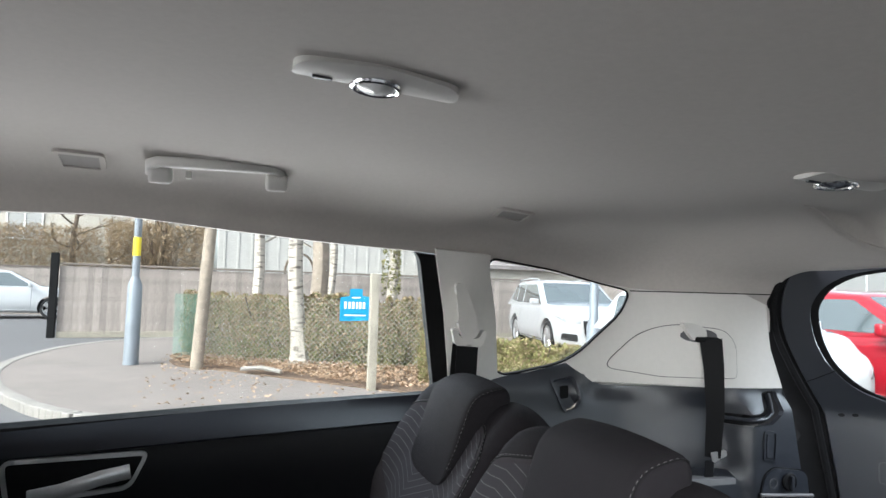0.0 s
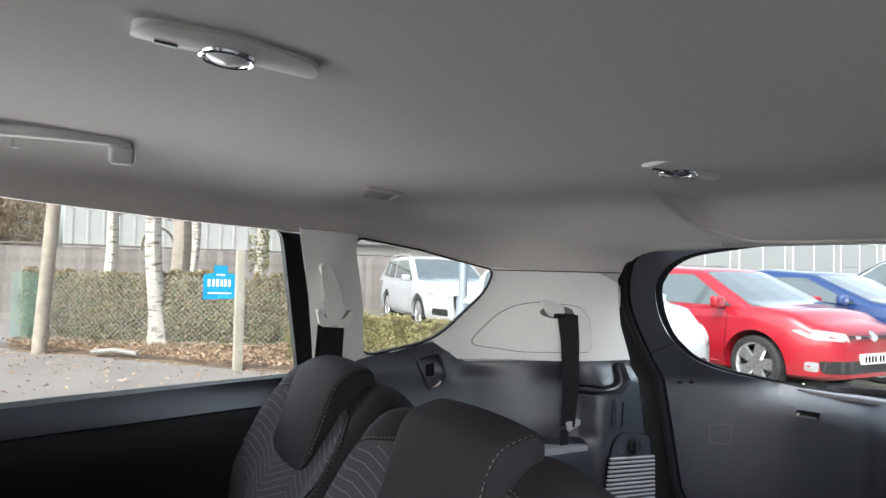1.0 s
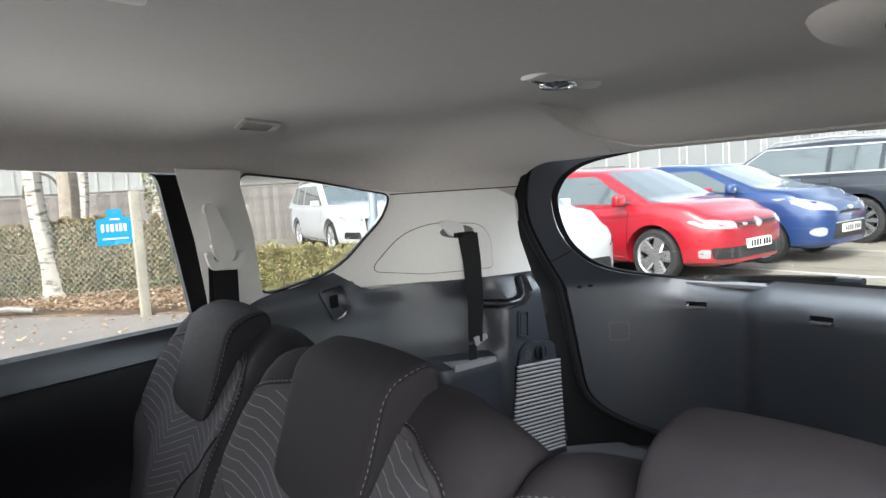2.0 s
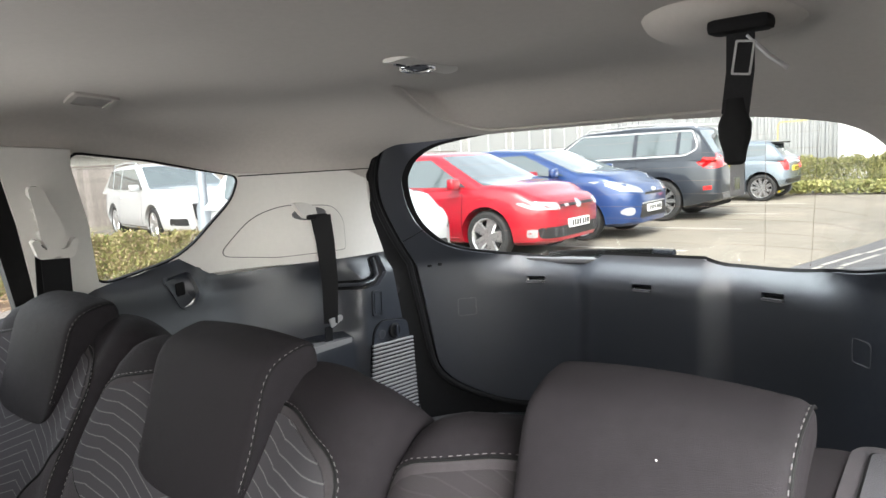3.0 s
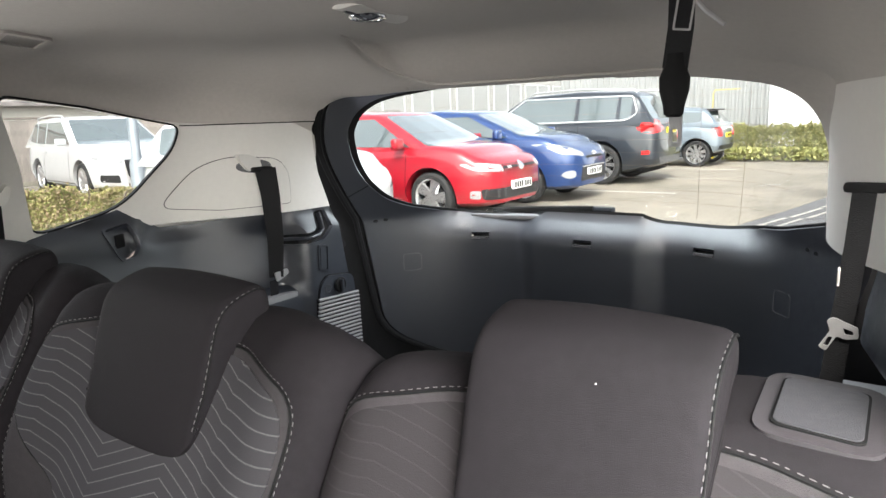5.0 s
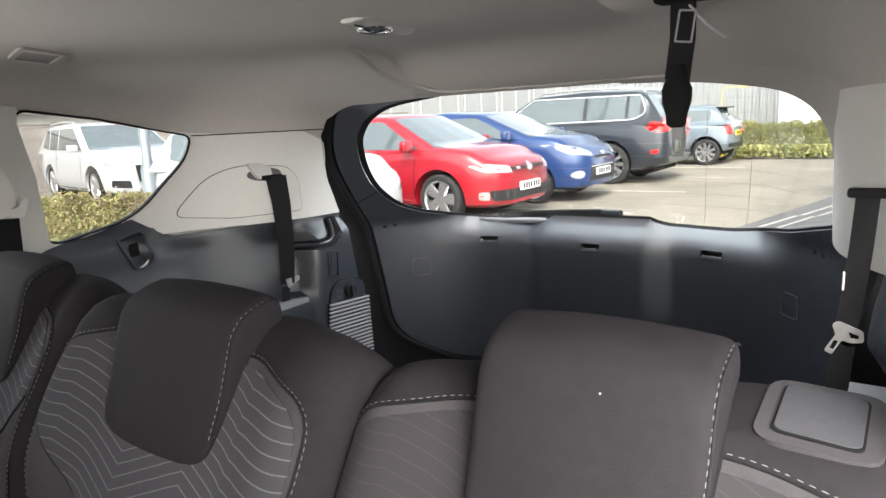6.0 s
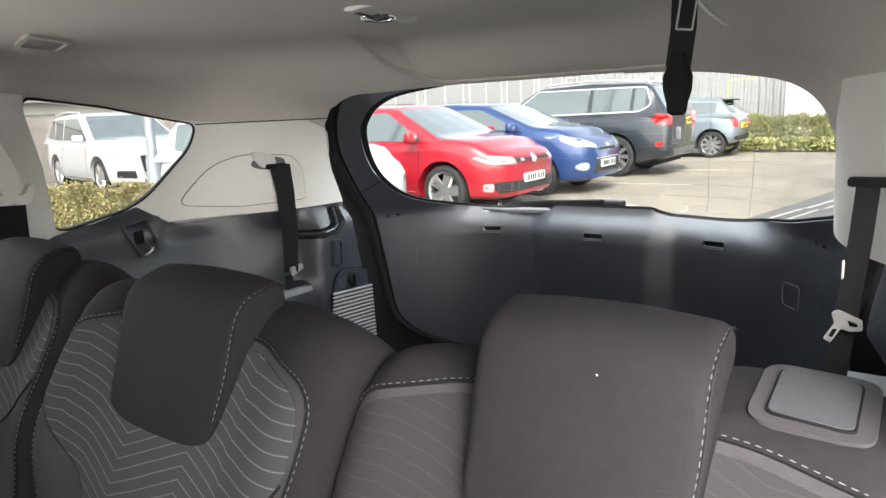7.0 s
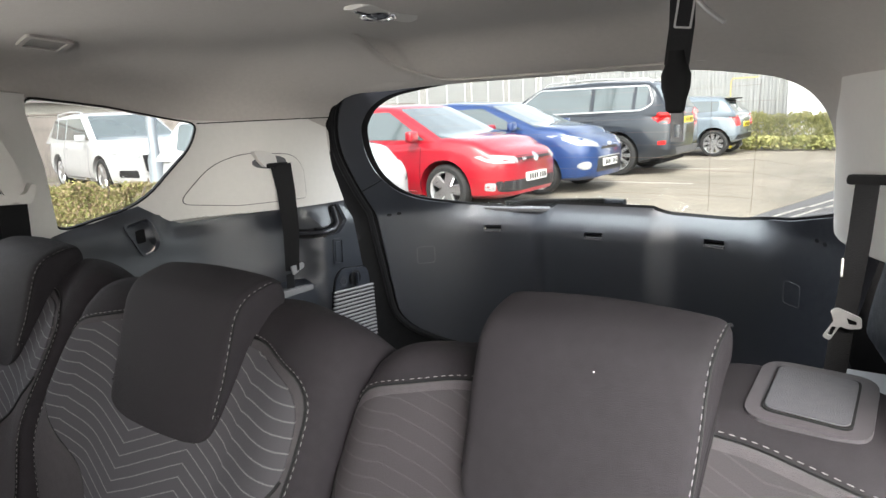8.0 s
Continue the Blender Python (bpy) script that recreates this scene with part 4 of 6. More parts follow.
front_seat = thing("car_chair", "black front seat seen from behind", "car seat", "front seats", at=(-0.40, -0.375, 0.42))
part("backrest", move(box(0.48, 0.14, 0.62, 0.06, 4), pose(0, 0.0, 0.33, -10, 0, 0)), M_SEAT, front_seat)
part("back_pocket", move(box(0.36, 0.02, 0.26, 0.008, 2), pose(0, 0.075, 0.26, -10, 0, 0)), M_WEB, front_seat)

# ---- roof fittings ----


def roof_lamp(y0, long, label):
    """A slim console with a round lens in a chrome ring."""
    z = liner_z(0, y0)
    slope = math.degrees(math.atan2(liner_z(0, y0 + 0.05) - liner_z(0, y0 - 0.05), 0.1))
    t = thing("roof_lamp", label, "lamp", "roof lamps")
    t.matrix_world = pose(0, y0, z + (0.003 if long > 0.8 else 0.0115), slope, 0, 0)
    body = rounded([(-0.022, -0.085), (0.022, -0.085), (0.034, 0.0), (0.022, 0.085), (-0.022, 0.085), (-0.034, 0.0)], 0.025)
    part("console", panel(body, lambda x, y: (x + 0.008, y * long, -0.015 + 8.0 * x * x), 0.01, (), 0.02, (0, 0, -1)), M_LIGHT, t, "pale plastic console")
    part("chrome_ring", move(sweep([(0.024 * math.cos(a), 0.024 * math.sin(a), 0) for a in [2 * math.pi * i / 28 for i in range(28)]], disc(0.0035, 8), closed=True), pose(0, 0.0, -0.014)), M_CHROME, t, "chrome ring")
    part("lens", move(lathe([(0.0, -0.007), (0.015, -0.005), (0.0225, 0.0), (0.0225, 0.008), (0.0, 0.008)], 28), pose(0, 0.0, -0.013)), M_LENS if long > 0.8 else M_CHROME, t, "white frosted lens" if long > 0.8 else "bright lens")
    part("switch", move(box(0.006, 0.02, 0.004, 0.0015), pose(0.004, -0.055 * long, -0.0155)), M_DARK, t)
    return t


roof_lamp(0.237, 1.0, "slim pale roof lamp with a round chrome-ringed lens")
roof_lamp(0.848, 0.75, "small roof lamp with a chrome lens near the tailgate")

handle = thing("grab_handle", "pale grey plastic grab handle on the roof edge", "grab handle", "grab handles")
part("grip", sweep([(-0.552, -0.028, 1.440), (-0.530, -0.026, 1.449), (-0.522, -0.016, 1.452), (-0.519, 0.08, 1.4535), (-0.522, 0.168, 1.4545), (-0.530, 0.178, 1.452), (-0.552, 0.180, 1.443)], rounded([(-0.011, -0.009), (0.011, -0.009), (0.011, 0.009), (-0.011, 0.009)], 0.006, 3), up=(0, 0, 1)), M_LIGHT, handle)
for y in (-0.018, 0.172):
    part("end_block", move(box(0.030, 0.038, 0.030, 0.008, 3), pose(-0.545, y + 0.004, 1.436, 0, 25, 0)), M_LIGHT, handle)
part("coat_hook", box(0.012, 0.010, 0.014, 0.003, 2, (-0.552, 0.03, 1.438)), M_LIGHT, handle)


def roof_pocket(y0, y1, xa, label):
    """A small frame on the roof edge; a darker floor stands in for its depth."""
    t = thing("roof_socket", label, "socket", "roof sockets")
    f = lambda out: (lambda u, v: (-(xa + v), u, liner_z(xa + v, u) - out))
    o = rounded([(y0, -0.036), (y1, -0.036), (y1 - 0.004, 0.022), (y0 + 0.002, 0.022)], 0.012)
    part("rim", panel(o, f(0.005), 0.008, [grow(o, -0.009)], 0.010, (0.4, 0, -1)), M_LINER, t)
    part("bowl", panel(grow(o, -0.008), f(0.0022), 0.01, (), 0.003, (0.4, 0, -1)), M_SOCKET_SHADE, t, "flat recess floor toned darker to look shaded")


roof_pocket(-0.180, -0.10, 0.578, "square framed recess in the roof lining")
roof_pocket(0.595, 0.672, 0.553, "small framed recess in the roof lining")

pod = thing("belt_housing", "pale roof housing of the centre seat belt", "belt housing")
zp = liner_z(0.42, 0.86)
rings = []
for i in range(9):
    f = i / 8
    k = math.cos(f * math.pi / 2) ** 0.6 if i < 8 else 0.05
    rings.append([(0.415 + 0.085 * k * math.cos(a), 0.86 + 0.085 * k * math.sin(a), zp + 0.012 - 0.034 * math.sin(f * math.pi / 2)) for a in [2 * math.pi * j / 28 for j in range(28)]])
part("shell", loft(rings), M_LINER, pod)
part("belt_mouth", box(0.056, 0.03, 0.014, 0.006, 2, (0.446, 0.80, zp - 0.018)), M_BLACK, pod, "dark belt mouth")
strap = thing("seat_belt", "black centre seat belt hanging from the roof", "seat belt", "seat belts")
zb = zp - 0.02
part("webbing", sweep([(0.446, 0.80, zb), (0.446, 0.799, 1.34), (0.441, 0.80, 1.30)], [(-0.0125, -0.0015), (0.0125, -0.0015), (0.0125, 0.0015), (-0.0125, 0.0015)], up=(0, 1, 0)), M_WEB, strap)
part("label_tag", move(panel(rounded([(-0.009, 0.016), (0.009, 0.016), (0.009, -0.016), (-0.009, -0.016)], 0.002), lambda u, w: (u, 0, w), 0.02, [rounded([(-0.007, 0.014), (0.007, 0.014), (0.007, -0.014), (-0.007, -0.014)], 0.001)], 0.001, (0, -1, 0)), pose(0.449, 0.797, 1.352, 0, 8, 0)), M_TAG, strap, "small framed label")
part("buckle_cover", loft([[(0.441 + a * k, 0.80 + b * k * 0.8, z + 0.003) for a, b in disc(0.0125, 14)] for z, k in ((1.312, 0.7), (1.30, 0.85), (1.288, 1.25), (1.275, 1.2), (1.262, 0.9), (1.252, 0.8), (1.249, 0.5))]), M_BLACK, strap, "black plastic buckle cover")
part("tongue", move(panel(rounded([(-0.0065, 0.02), (0.0065, 0.02), (0.0065, -0.018), (-0.0065, -0.018)], 0.002), lambda u, w: (u, 0, w), 0.01, [rounded([(-0.003, 0.0), (0.003, 0.0), (0.003, -0.013), (-0.003, -0.013)], 0.001)], 0.003, (0, -1, 0)), pose(0.443, 0.80, 1.240)), M_GREY, strap, "steel tongue")
part("pin", sweep([(0.452, 0.80, 1.372), (0.47, 0.80, 1.352), (0.487, 0.80, 1.338)], disc(0.0025, 6)), M_STEEL, strap, "thin steel pin")

# ---- outside: ground ----
M_ROAD = surf("asphalt", (0.105, 0.102, 0.105), 0.9, vary=0.16, grain=5, bump=0.5, bump_scale=60, large=0.35)
M_PATH = surf("worn_pavement", (0.18, 0.157, 0.142), 0.9, vary=0.16, grain=4, bump=0.5, bump_scale=50, large=0.5)
M_KERB = surf("kerb_stone", (0.24, 0.225, 0.205), 0.85, vary=0.15, grain=12, bump=0.3, bump_scale=80)
M_LINE = surf("road_paint", (0.36, 0.34, 0.31), 0.8, vary=0.2, grain=10, bump=0.3, bump_scale=60)
M_YELLOW = surf("yellow_road_paint", (0.55, 0.42, 0.12), 0.8, vary=0.2, grain=10)
M_MULCH = surf("leaf_litter", (0.14, 0.095, 0.065), 0.95, vary=0.5, grain=9, bump=0.8, bump_scale=40, large=1.5)


def paver_mat():
    m, n, l, b = node_mat("block_paving")
    co = n.new("ShaderNodeTexCoord")
    br = n.new("ShaderNodeTexBrick")
    br.inputs["Scale"].default_value = 1.0
    br.inputs["Brick Width"].default_value, br.inputs["Row Height"].default_value = 0.22, 0.11
    br.inputs["Mortar Size"].default_value = 0.006
    br.inputs["Color1"].default_value, br.inputs["Color2"].default_value = (0.25, 0.22, 0.175, 1), (0.21, 0.185, 0.15, 1)
    br.inputs["Mortar"].default_value = (0.13, 0.115, 0.10, 1)
    nz = n.new("ShaderNodeTexNoise")
    nz.inputs["Scale"].default_value = 0.6
    l.new(co.outputs["Object"], br.inputs["Vector"])
    l.new(co.outputs["Object"], nz.inputs["Vector"])
    mr = n.new("ShaderNodeMapRange")
    mr.inputs["From Min"].default_value, mr.inputs["From Max"].default_value = 0.3, 0.7
    mr.inputs["To Min"].default_value, mr.inputs["To Max"].default_value = 0.82, 1.15
    l.new(nz.outputs[0], mr.inputs["Value"])
    mu = n.new("ShaderNodeVectorMath")
    mu.operation = "SCALE"
    l.new(br.outputs["Color"], mu.inputs[0])
    l.new(mr.outputs[0], mu.inputs["Scale"])
    l.new(mu.outputs[0], b.inputs["Base Color"])
    b.inputs["Roughness"].default_value = 0.85
    bp = n.new("ShaderNodeBump")
    bp.inputs["Strength"].default_value = 0.4
    bp.inputs["Distance"].default_value = 0.004
    l.new(br.outputs["Fac"], bp.inputs["Height"])
    bp.invert = True
    l.new(bp.outputs[0], b.inputs["Normal"])
    return m


INDOORS = set(scene.objects)
flat = lambda z: (lambda x, y: (x, y, z))
ground = tagged(part("ground", box(4000, 4000, 0.05, 0, 1, (0, 0, -0.025)), M_ROAD), "pale worn asphalt ground", "ground", kind="structure")
M_PAVER = paver_mat()
pave = tagged(part("pavement", panel([(-12, 3.0), (-1.6, 4.6), (-1.15, 7.0), (-0.55, 9.6), (1.2, 18.8), (-12, 18.8)], flat(0.004), 1.0, (), 0.02, (0, 0, 1)), M_PAVER), "beige block-paved parking bays", "pavement", kind="structure")
bay = thing("bay_lines", "white painted parking bay lines", "road marking", kind="structure")
for y in (8.6, 11.05, 13.5, 15.75):
    part("line", panel([(-7.6, y - 0.05), (-2.35, y - 0.05), (-2.35, y + 0.05), (-7.6, y + 0.05)], flat(0.009), 0.5, (), 0.004, (0, 0, 1)), M_LINE, bay)
for k, d in enumerate((0.0, 0.18)):
    for j in range(14):
        f = lambda t: (-1.75 + d + 0.255 * t + (0.03 if j % 2 else 0), 4.0 + t)
        a, c = f(j * 1.0), f(j * 1.0 + 0.93)
        part("edge_line", panel([a, (a[0] + 0.045, a[1]), (c[0] + 0.045, c[1]), c], flat(0.010), 0.5, (), 0.004, (0, 0, 1)), M_LINE, bay, "worn double edge line" if j == 0 else "")

CORNER = [(-6.0, 12.0), (-6.0, 3.0), (-5.75, 0.2), (-5.95, -0.8), (-6.6, -1.5), (-7.9, -2.25), (-9.4, -2.75), (-11.1, -2.95), (-13.2, -2.75), (-14.6, -2.2), (-15.6, -1.2), (-16.4, 0.5), (-16.4, 12.0)]
path_slab = tagged(part("pavement", panel(rounded(CORNER, 0.6), flat(0.09), 0.6, (), 0.09, (0, 0, 1)), M_PATH), "worn grey asphalt pavement on a street corner", "pavement", kind="structure")
kerb = thing("kerb", "pale stone kerb round the corner", "kerb", kind="structure")
rim = rounded(CORNER[2:12], 0.7, 8)
for a, c in zip(rim, rim[1:]):
    a, c = Vector(a), Vector(c)
    if (c - a).length < 0.04:
        continue
    ang = math.degrees(math.atan2(c.y - a.y, c.x - a.x))
    mid = (a + c) / 2
    part("kerb_stone", move(box((c - a).length - 0.003, 0.15, 0.16, 0.012, 1), pose(mid.x, mid.y, 0.022, 0, 0, ang)), M_KERB, kerb)
BED = rounded([(-10.9, -0.75), (-9.9, -0.55), (-9.3, 0.2), (-8.1, 1.2), (-7.0, 2.2), (-6.6, 5), (-7.5, 12), (-14, 12), (-14, 2), (-11.6, -0.2)], 0.3)
bed = tagged(part("planting_bed", panel(BED, lambda x, y: (x, y, 0.11 + 0.03 * noise.noise(Vector((x * 1.5, y * 1.5, 0)))), 0.25, (), 0.06, (0, 0, 1)), M_MULCH), "brown planting bed covered in fallen leaves", "ground", kind="structure")


def scatter(name, label, category, n, place, size, mat, kind="stuff", flatness=1.0, seed=1, parent=None, shape=((-0.5, 0), (0, -0.32), (0.5, 0), (0, 0.32))):
    """Many small leaves, each a folded blade of its own."""
    rnd = random.Random(seed)
    vs, fs = [], []
    for _ in range(n):
        p = place(rnd)
        if p is None:
            continue
        s = size * rnd.uniform(0.6, 1.3)
        q = Euler((rnd.uniform(-1.2, 1.2) * flatness, rnd.uniform(-1.2, 1.2) * flatness, rnd.uniform(0, 6.28))).to_matrix()
        k = len(vs)
        bend = rnd.uniform(0.05, 0.3)
        for i, (a, b) in enumerate(shape):
            vs.append(tuple(Vector(p) + q @ Vector((a * s, b * s, bend * s * (1 if i % 2 else 0)))))
        fs.append((k, k + 1, k + 2))
        fs.append((k, k + 2, k + 3))
    me = bpy.data.meshes.new(name)
    me.from_pydata(vs, [], fs)
    me.materials.append(mat)
    ob = new(name, me)
    if parent is not None:
        ob.parent = parent
        if label:
            ob["label"] = label
        return ob
    return tagged(ob, label, category, kind=kind)


def leaf_mat(name, c1, c2):
    m, n, l, b = node_mat(name)
    geo = n.new("ShaderNodeNewGeometry")
    mix = n.new("ShaderNodeMix")
    mix.data_type = "RGBA"
    mix.inputs["A"].default_value, mix.inputs["B"].default_value = (*c1, 1), (*c2, 1)
    l.new(geo.outputs["Random Per Island"], mix.inputs["Factor"])
    l.new(mix.outputs["Result"], b.inputs["Base Color"])
    b.inputs["Roughness"].default_value = 0.7
    b.inputs["Specular IOR Level"].default_value = 0.2
    b.inputs["Transmission Weight"].default_value = 0.0
    b.inputs["Subsurface Weight"].default_value = 0.0
    return m


# hedge and twig tones lightened to paint in the window glass's haze
M_LEAF = leaf_mat("hedge_leaf", (0.12, 0.125, 0.055), (0.27, 0.25, 0.125))
M_LEAF2 = leaf_mat("bright_leaf", (0.17, 0.19, 0.065), (0.34, 0.32, 0.13))
M_TWIG = leaf_mat("dry_twig_leaf", (0.22, 0.16, 0.10), (0.37, 0.28, 0.18))
M_LITTER = leaf_mat("litter_leaf", (0.24, 0.15, 0.09), (0.46, 0.34, 0.24))
scatter("fallen_leaves", "brown fallen leaves on the planting bed", "leaves", 24000, lambda r: (lambda x, y: (x, y, 0.15 + 0.04 * r.random()) if inside((x, y), BED) else ((x, y, 0.115) if r.random() < 0.06 and x < -6.4 else None))(r.uniform(-12, -6.0), r.uniform(-0.8, 6)), 0.055, M_LITTER, flatness=0.35, seed=5)

# ---- hedges, posts, fences ----
HEDGE_BASE = [(-11.2, -0.62), (-9.9, 1.0), (-9.15, 2.4), (-8.95, 3.2)]


def along(line, t):
    """A point and the way at t (0 to 1) along a line of points."""
    k = min(int(t * (len(line) - 1)), len(line) - 2)
    f = t * (len(line) - 1) - k
    a, b = Vector(line[k]), Vector(line[k + 1])
    return a.lerp(b, f), (b - a).normalized()


def hedge(name, label, line, depth, height, n, mats, seed, size=0.07, fall=0.0):
    t = thing(name, label, "hedge")

    def spot(r, bias=1.0):
        u = r.random()
        p, d = along(line, u)
        side = Vector((d.y, -d.x))
        if side.x > 0:
            side = -side
        h = height * (1 + fall * (0.5 - u) * 1.3) * (0.92 + 0.16 * noise.noise(Vector((u * 9, seed, 0))) + 0.10 * noise.noise(Vector((u * 30, 0, seed))))
        skin = r.random()
        if skin < 0.55:
            w, z = r.uniform(0, 0.16), 0.1 + h * r.random() ** bias
        elif skin < 0.85:
            w, z = depth * r.random(), h - abs(r.gauss(0, 0.07))
        else:
            w, z = depth * r.random(), 0.1 + h * r.random()
        bulge = 0.12 * noise.noise(Vector((u * 14, z * 3, seed)))
        q = p + side * (w + bulge + 0.08 * (1 - math.sin(math.pi * min(z / h, 1))))
        return (q.x, q.y, z)
    for i, (m, share, bias) in enumerate(mats):
        scatter("foliage", "", "", int(n * share), lambda r: spot(r, bias), size, m, seed=seed * 10 + i, parent=t)
    # inner branches
    bm = bmesh.new()
    rnd = random.Random(seed)
    tubes = []
    for i in range(40):
        p, d = along(line, rnd.random())
        s = Vector((d.y, -d.x))
        if s.x > 0:
            s = -s
        q = p + s * rnd.uniform(0.15, depth)
        tubes.append(sweep([(q.x, q.y, 0), (q.x + rnd.uniform(-0.1, 0.1), q.y + rnd.uniform(-0.1, 0.1), height * 0.5), (q.x + rnd.uniform(-0.25, 0.25), q.y + rnd.uniform(-0.25, 0.25), height * 0.97)], disc(0.012, 5)))
    part("branches", join(bm, *tubes), M_BARK, t)["kind"] = "stuff"
    return t


M_BARK = surf("brown_bark", (0.13, 0.10, 0.075), 0.95, vary=0.35, grain=14, bump=0.8, bump_scale=40)
M_WOODPOLE = surf("weathered_pole", (0.28, 0.235, 0.19), 0.9, vary=0.22, grain=12, bump=0.5, bump_scale=60)
M_CONC = surf("concrete_post", (0.31, 0.28, 0.23), 0.9, vary=0.16, grain=20, bump=0.5, bump_scale=90)
M_FENCE = surf("weathered_fence_board", (0.31, 0.27, 0.245), 0.9, vary=0.2, grain=14, bump=0.4, bump_scale=60, rand=0.16)
M_FENCED = surf("fence_cap", (0.19, 0.16, 0.14), 0.9, vary=0.2, grain=14)
M_GALV = surf("galvanised_steel", (0.22, 0.245, 0.275), 0.5, metal=0.3, vary=0.12, grain=8)
M_WIRE = surf("fence_wire", (0.34, 0.34, 0.31), 0.6, metal=0.2)
M_MESH = surf("green_mesh", (0.10, 0.20, 0.16), 0.7, vary=0.2)
M_SIGN = surf("cyan_sign", (0.0, 0.20, 0.36), 0.4, vary=0.04)
M_WHITE = surf("white_paint", (0.62, 0.62, 0.62), 0.5, vary=0.04)
M_YEL = surf("yellow_band", (0.75, 0.60, 0.03), 0.5, vary=0.05)

hedge("hedge", "dense mixed hedge behind a wire fence", HEDGE_BASE, 1.1, 1.16, 80000, ((M_LEAF, 0.46, 1.3), (M_TWIG, 0.46, 0.6), (M_LEAF2, 0.08, 2.0)), 3, 0.045)
hedge("hedge", "low yellow-green shrubs beside the pavement", [(-7.7, 2.5), (-7.2, 3.3), (-6.85, 4.2), (-6.7, 5.4)], 0.9, 0.64, 44000, ((M_LEAF2, 0.55, 1.0), (M_TWIG, 0.35, 0.7), (M_LEAF, 0.1, 1.0)), 7, 0.032, 0.3)

mesh_fence = thing("wire_fence", "chain-link wire fence with weathered posts", "fence")
LINE = [(-10.95, -0.68), (-10.55, -0.18), (-9.72, 0.85), (-8.95, 2.3), (-8.7, 3.6)]
for i in range(len(LINE) - 1):
    a, c = Vector(LINE[i]), Vector(LINE[i + 1])
    ln = (c - a).length
    d = (c - a) / ln
    wires = bmesh.new()
    bits = []
    for sgn in (1, -1):
        s = -1.15
        while s < ln:
            p0 = (max(s, 0), 0.1 + (max(s, 0) - s))
            e = s + 1.05
            p1 = (min(e, ln), 0.1 + min(e, ln) - s)
            if p1[0] > p0[0] + 0.02:
                pts = []
                for (u, z) in (p0, p1):
                    u2 = u if sgn > 0 else ln - u
                    q = a + d * u2
                    pts.append((q.x, q.y, z))
                bits.append(sweep(pts, [(-0.0014, -0.0014), (0.0014, -0.0014), (0, 0.002)]))
            s += 0.075 if i else 0.025
    part("mesh", join(wires, *bits), M_WIRE if i else M_MESH, mesh_fence, "" if i else "green plastic-coated mesh")
for x, y in LINE[4:]:
    part("post", box(0.07, 0.07, 1.3, 0.01, 1, (x, y, 0.6)), M_CONC, mesh_fence)

# sign on its post
sign_post = tagged(part("post", join(box(0.11, 0.10, 1.50, 0.012, 2, (-7.32, 1.82, 0.75))), M_CONC), "square concrete post on the leafy verge", "post")
sx, sy, sz = -7.42, 1.61, 1.10
sign = thing("sign", "cyan rectangular sign with white marks fixed beside a post", "sign", at=(sx, sy, sz))
turn = pose(0, 0, 0, 0, 0, 76)
outline = rounded([(-0.185, -0.19), (0.185, -0.175), (0.185, 0.115), (0.085, 0.12), (0.085, 0.21), (-0.07, 0.21), (-0.07, 0.12), (-0.185, 0.10)], 0.01)
part("board", move(panel(outline, lambda u, v: (u, 0, v), 0.1, (), 0.012, (0, -1, 0)), turn), M_SIGN, sign)
for i, (u, w, h) in enumerate(((-0.12, 0.03, 0.085), (-0.07, 0.026, 0.08), (-0.025, 0.03, 0.085), (0.02, 0.022, 0.08), (0.06, 0.03, 0.085), (0.105, 0.03, 0.08))):
    part("bar", move(box(w, 0.004, h, 0.001, 1, (u, -0.003, 0.005)), turn), M_WHITE, sign)
part("bar", move(box(0.26, 0.004, 0.014, 0.001, 1, (0.0, -0.003, -0.115)), turn), M_WHITE, sign)
part("bar", move(box(0.10, 0.004, 0.016, 0.001, 1, (0.01, -0.003, 0.10)), turn), M_WHITE, sign)
part("stay", move(box(0.30, 0.03, 0.03, 0.003, 1, (0.12, 0.03, 0.0)), turn), M_CONC, sign)

lamp_post = thing("street_lamp", "grey steel lamp post with a yellow band", "street lamp", at=(-10.25, -1.20, 0.09))
part("base", lathe([(0.0, 0), (0.112, 0), (0.11, 0.05), (0.102, 1.18), (0.064, 1.28), (0.058, 1.30), (0, 1.30)], 20), M_GALV, lamp_post)
part("shaft", lathe([(0.0, 1.28), (0.055, 1.28), (0.045, 6.0), (0.0, 6.0)], 18), M_GALV, lamp_post)
part("band", lathe([(0.0, 1.62), (0.0575, 1.62), (0.0565, 1.90), (0.0, 1.90)], 18), M_YEL, lamp_post, "yellow marking band")
pole = tagged(part("telegraph_pole", move(lathe([(0, -0.1), (0.088, -0.1), (0.082, 3.0), (0.07, 7.0), (0, 7.0)], 16), pose(-9.55, -0.26, 0, -3, 0, 0)), M_WOODPOLE), "weathered wooden pole on the verge", "pole")
branch = tagged(part("fallen_branch", sweep([(-9.0, 0.35, 0.16), (-8.8, 0.6, 0.20), (-8.55, 0.85, 0.17)], disc(0.03, 7)), M_KERB), "pale broken branch on the leaf litter", "branch")

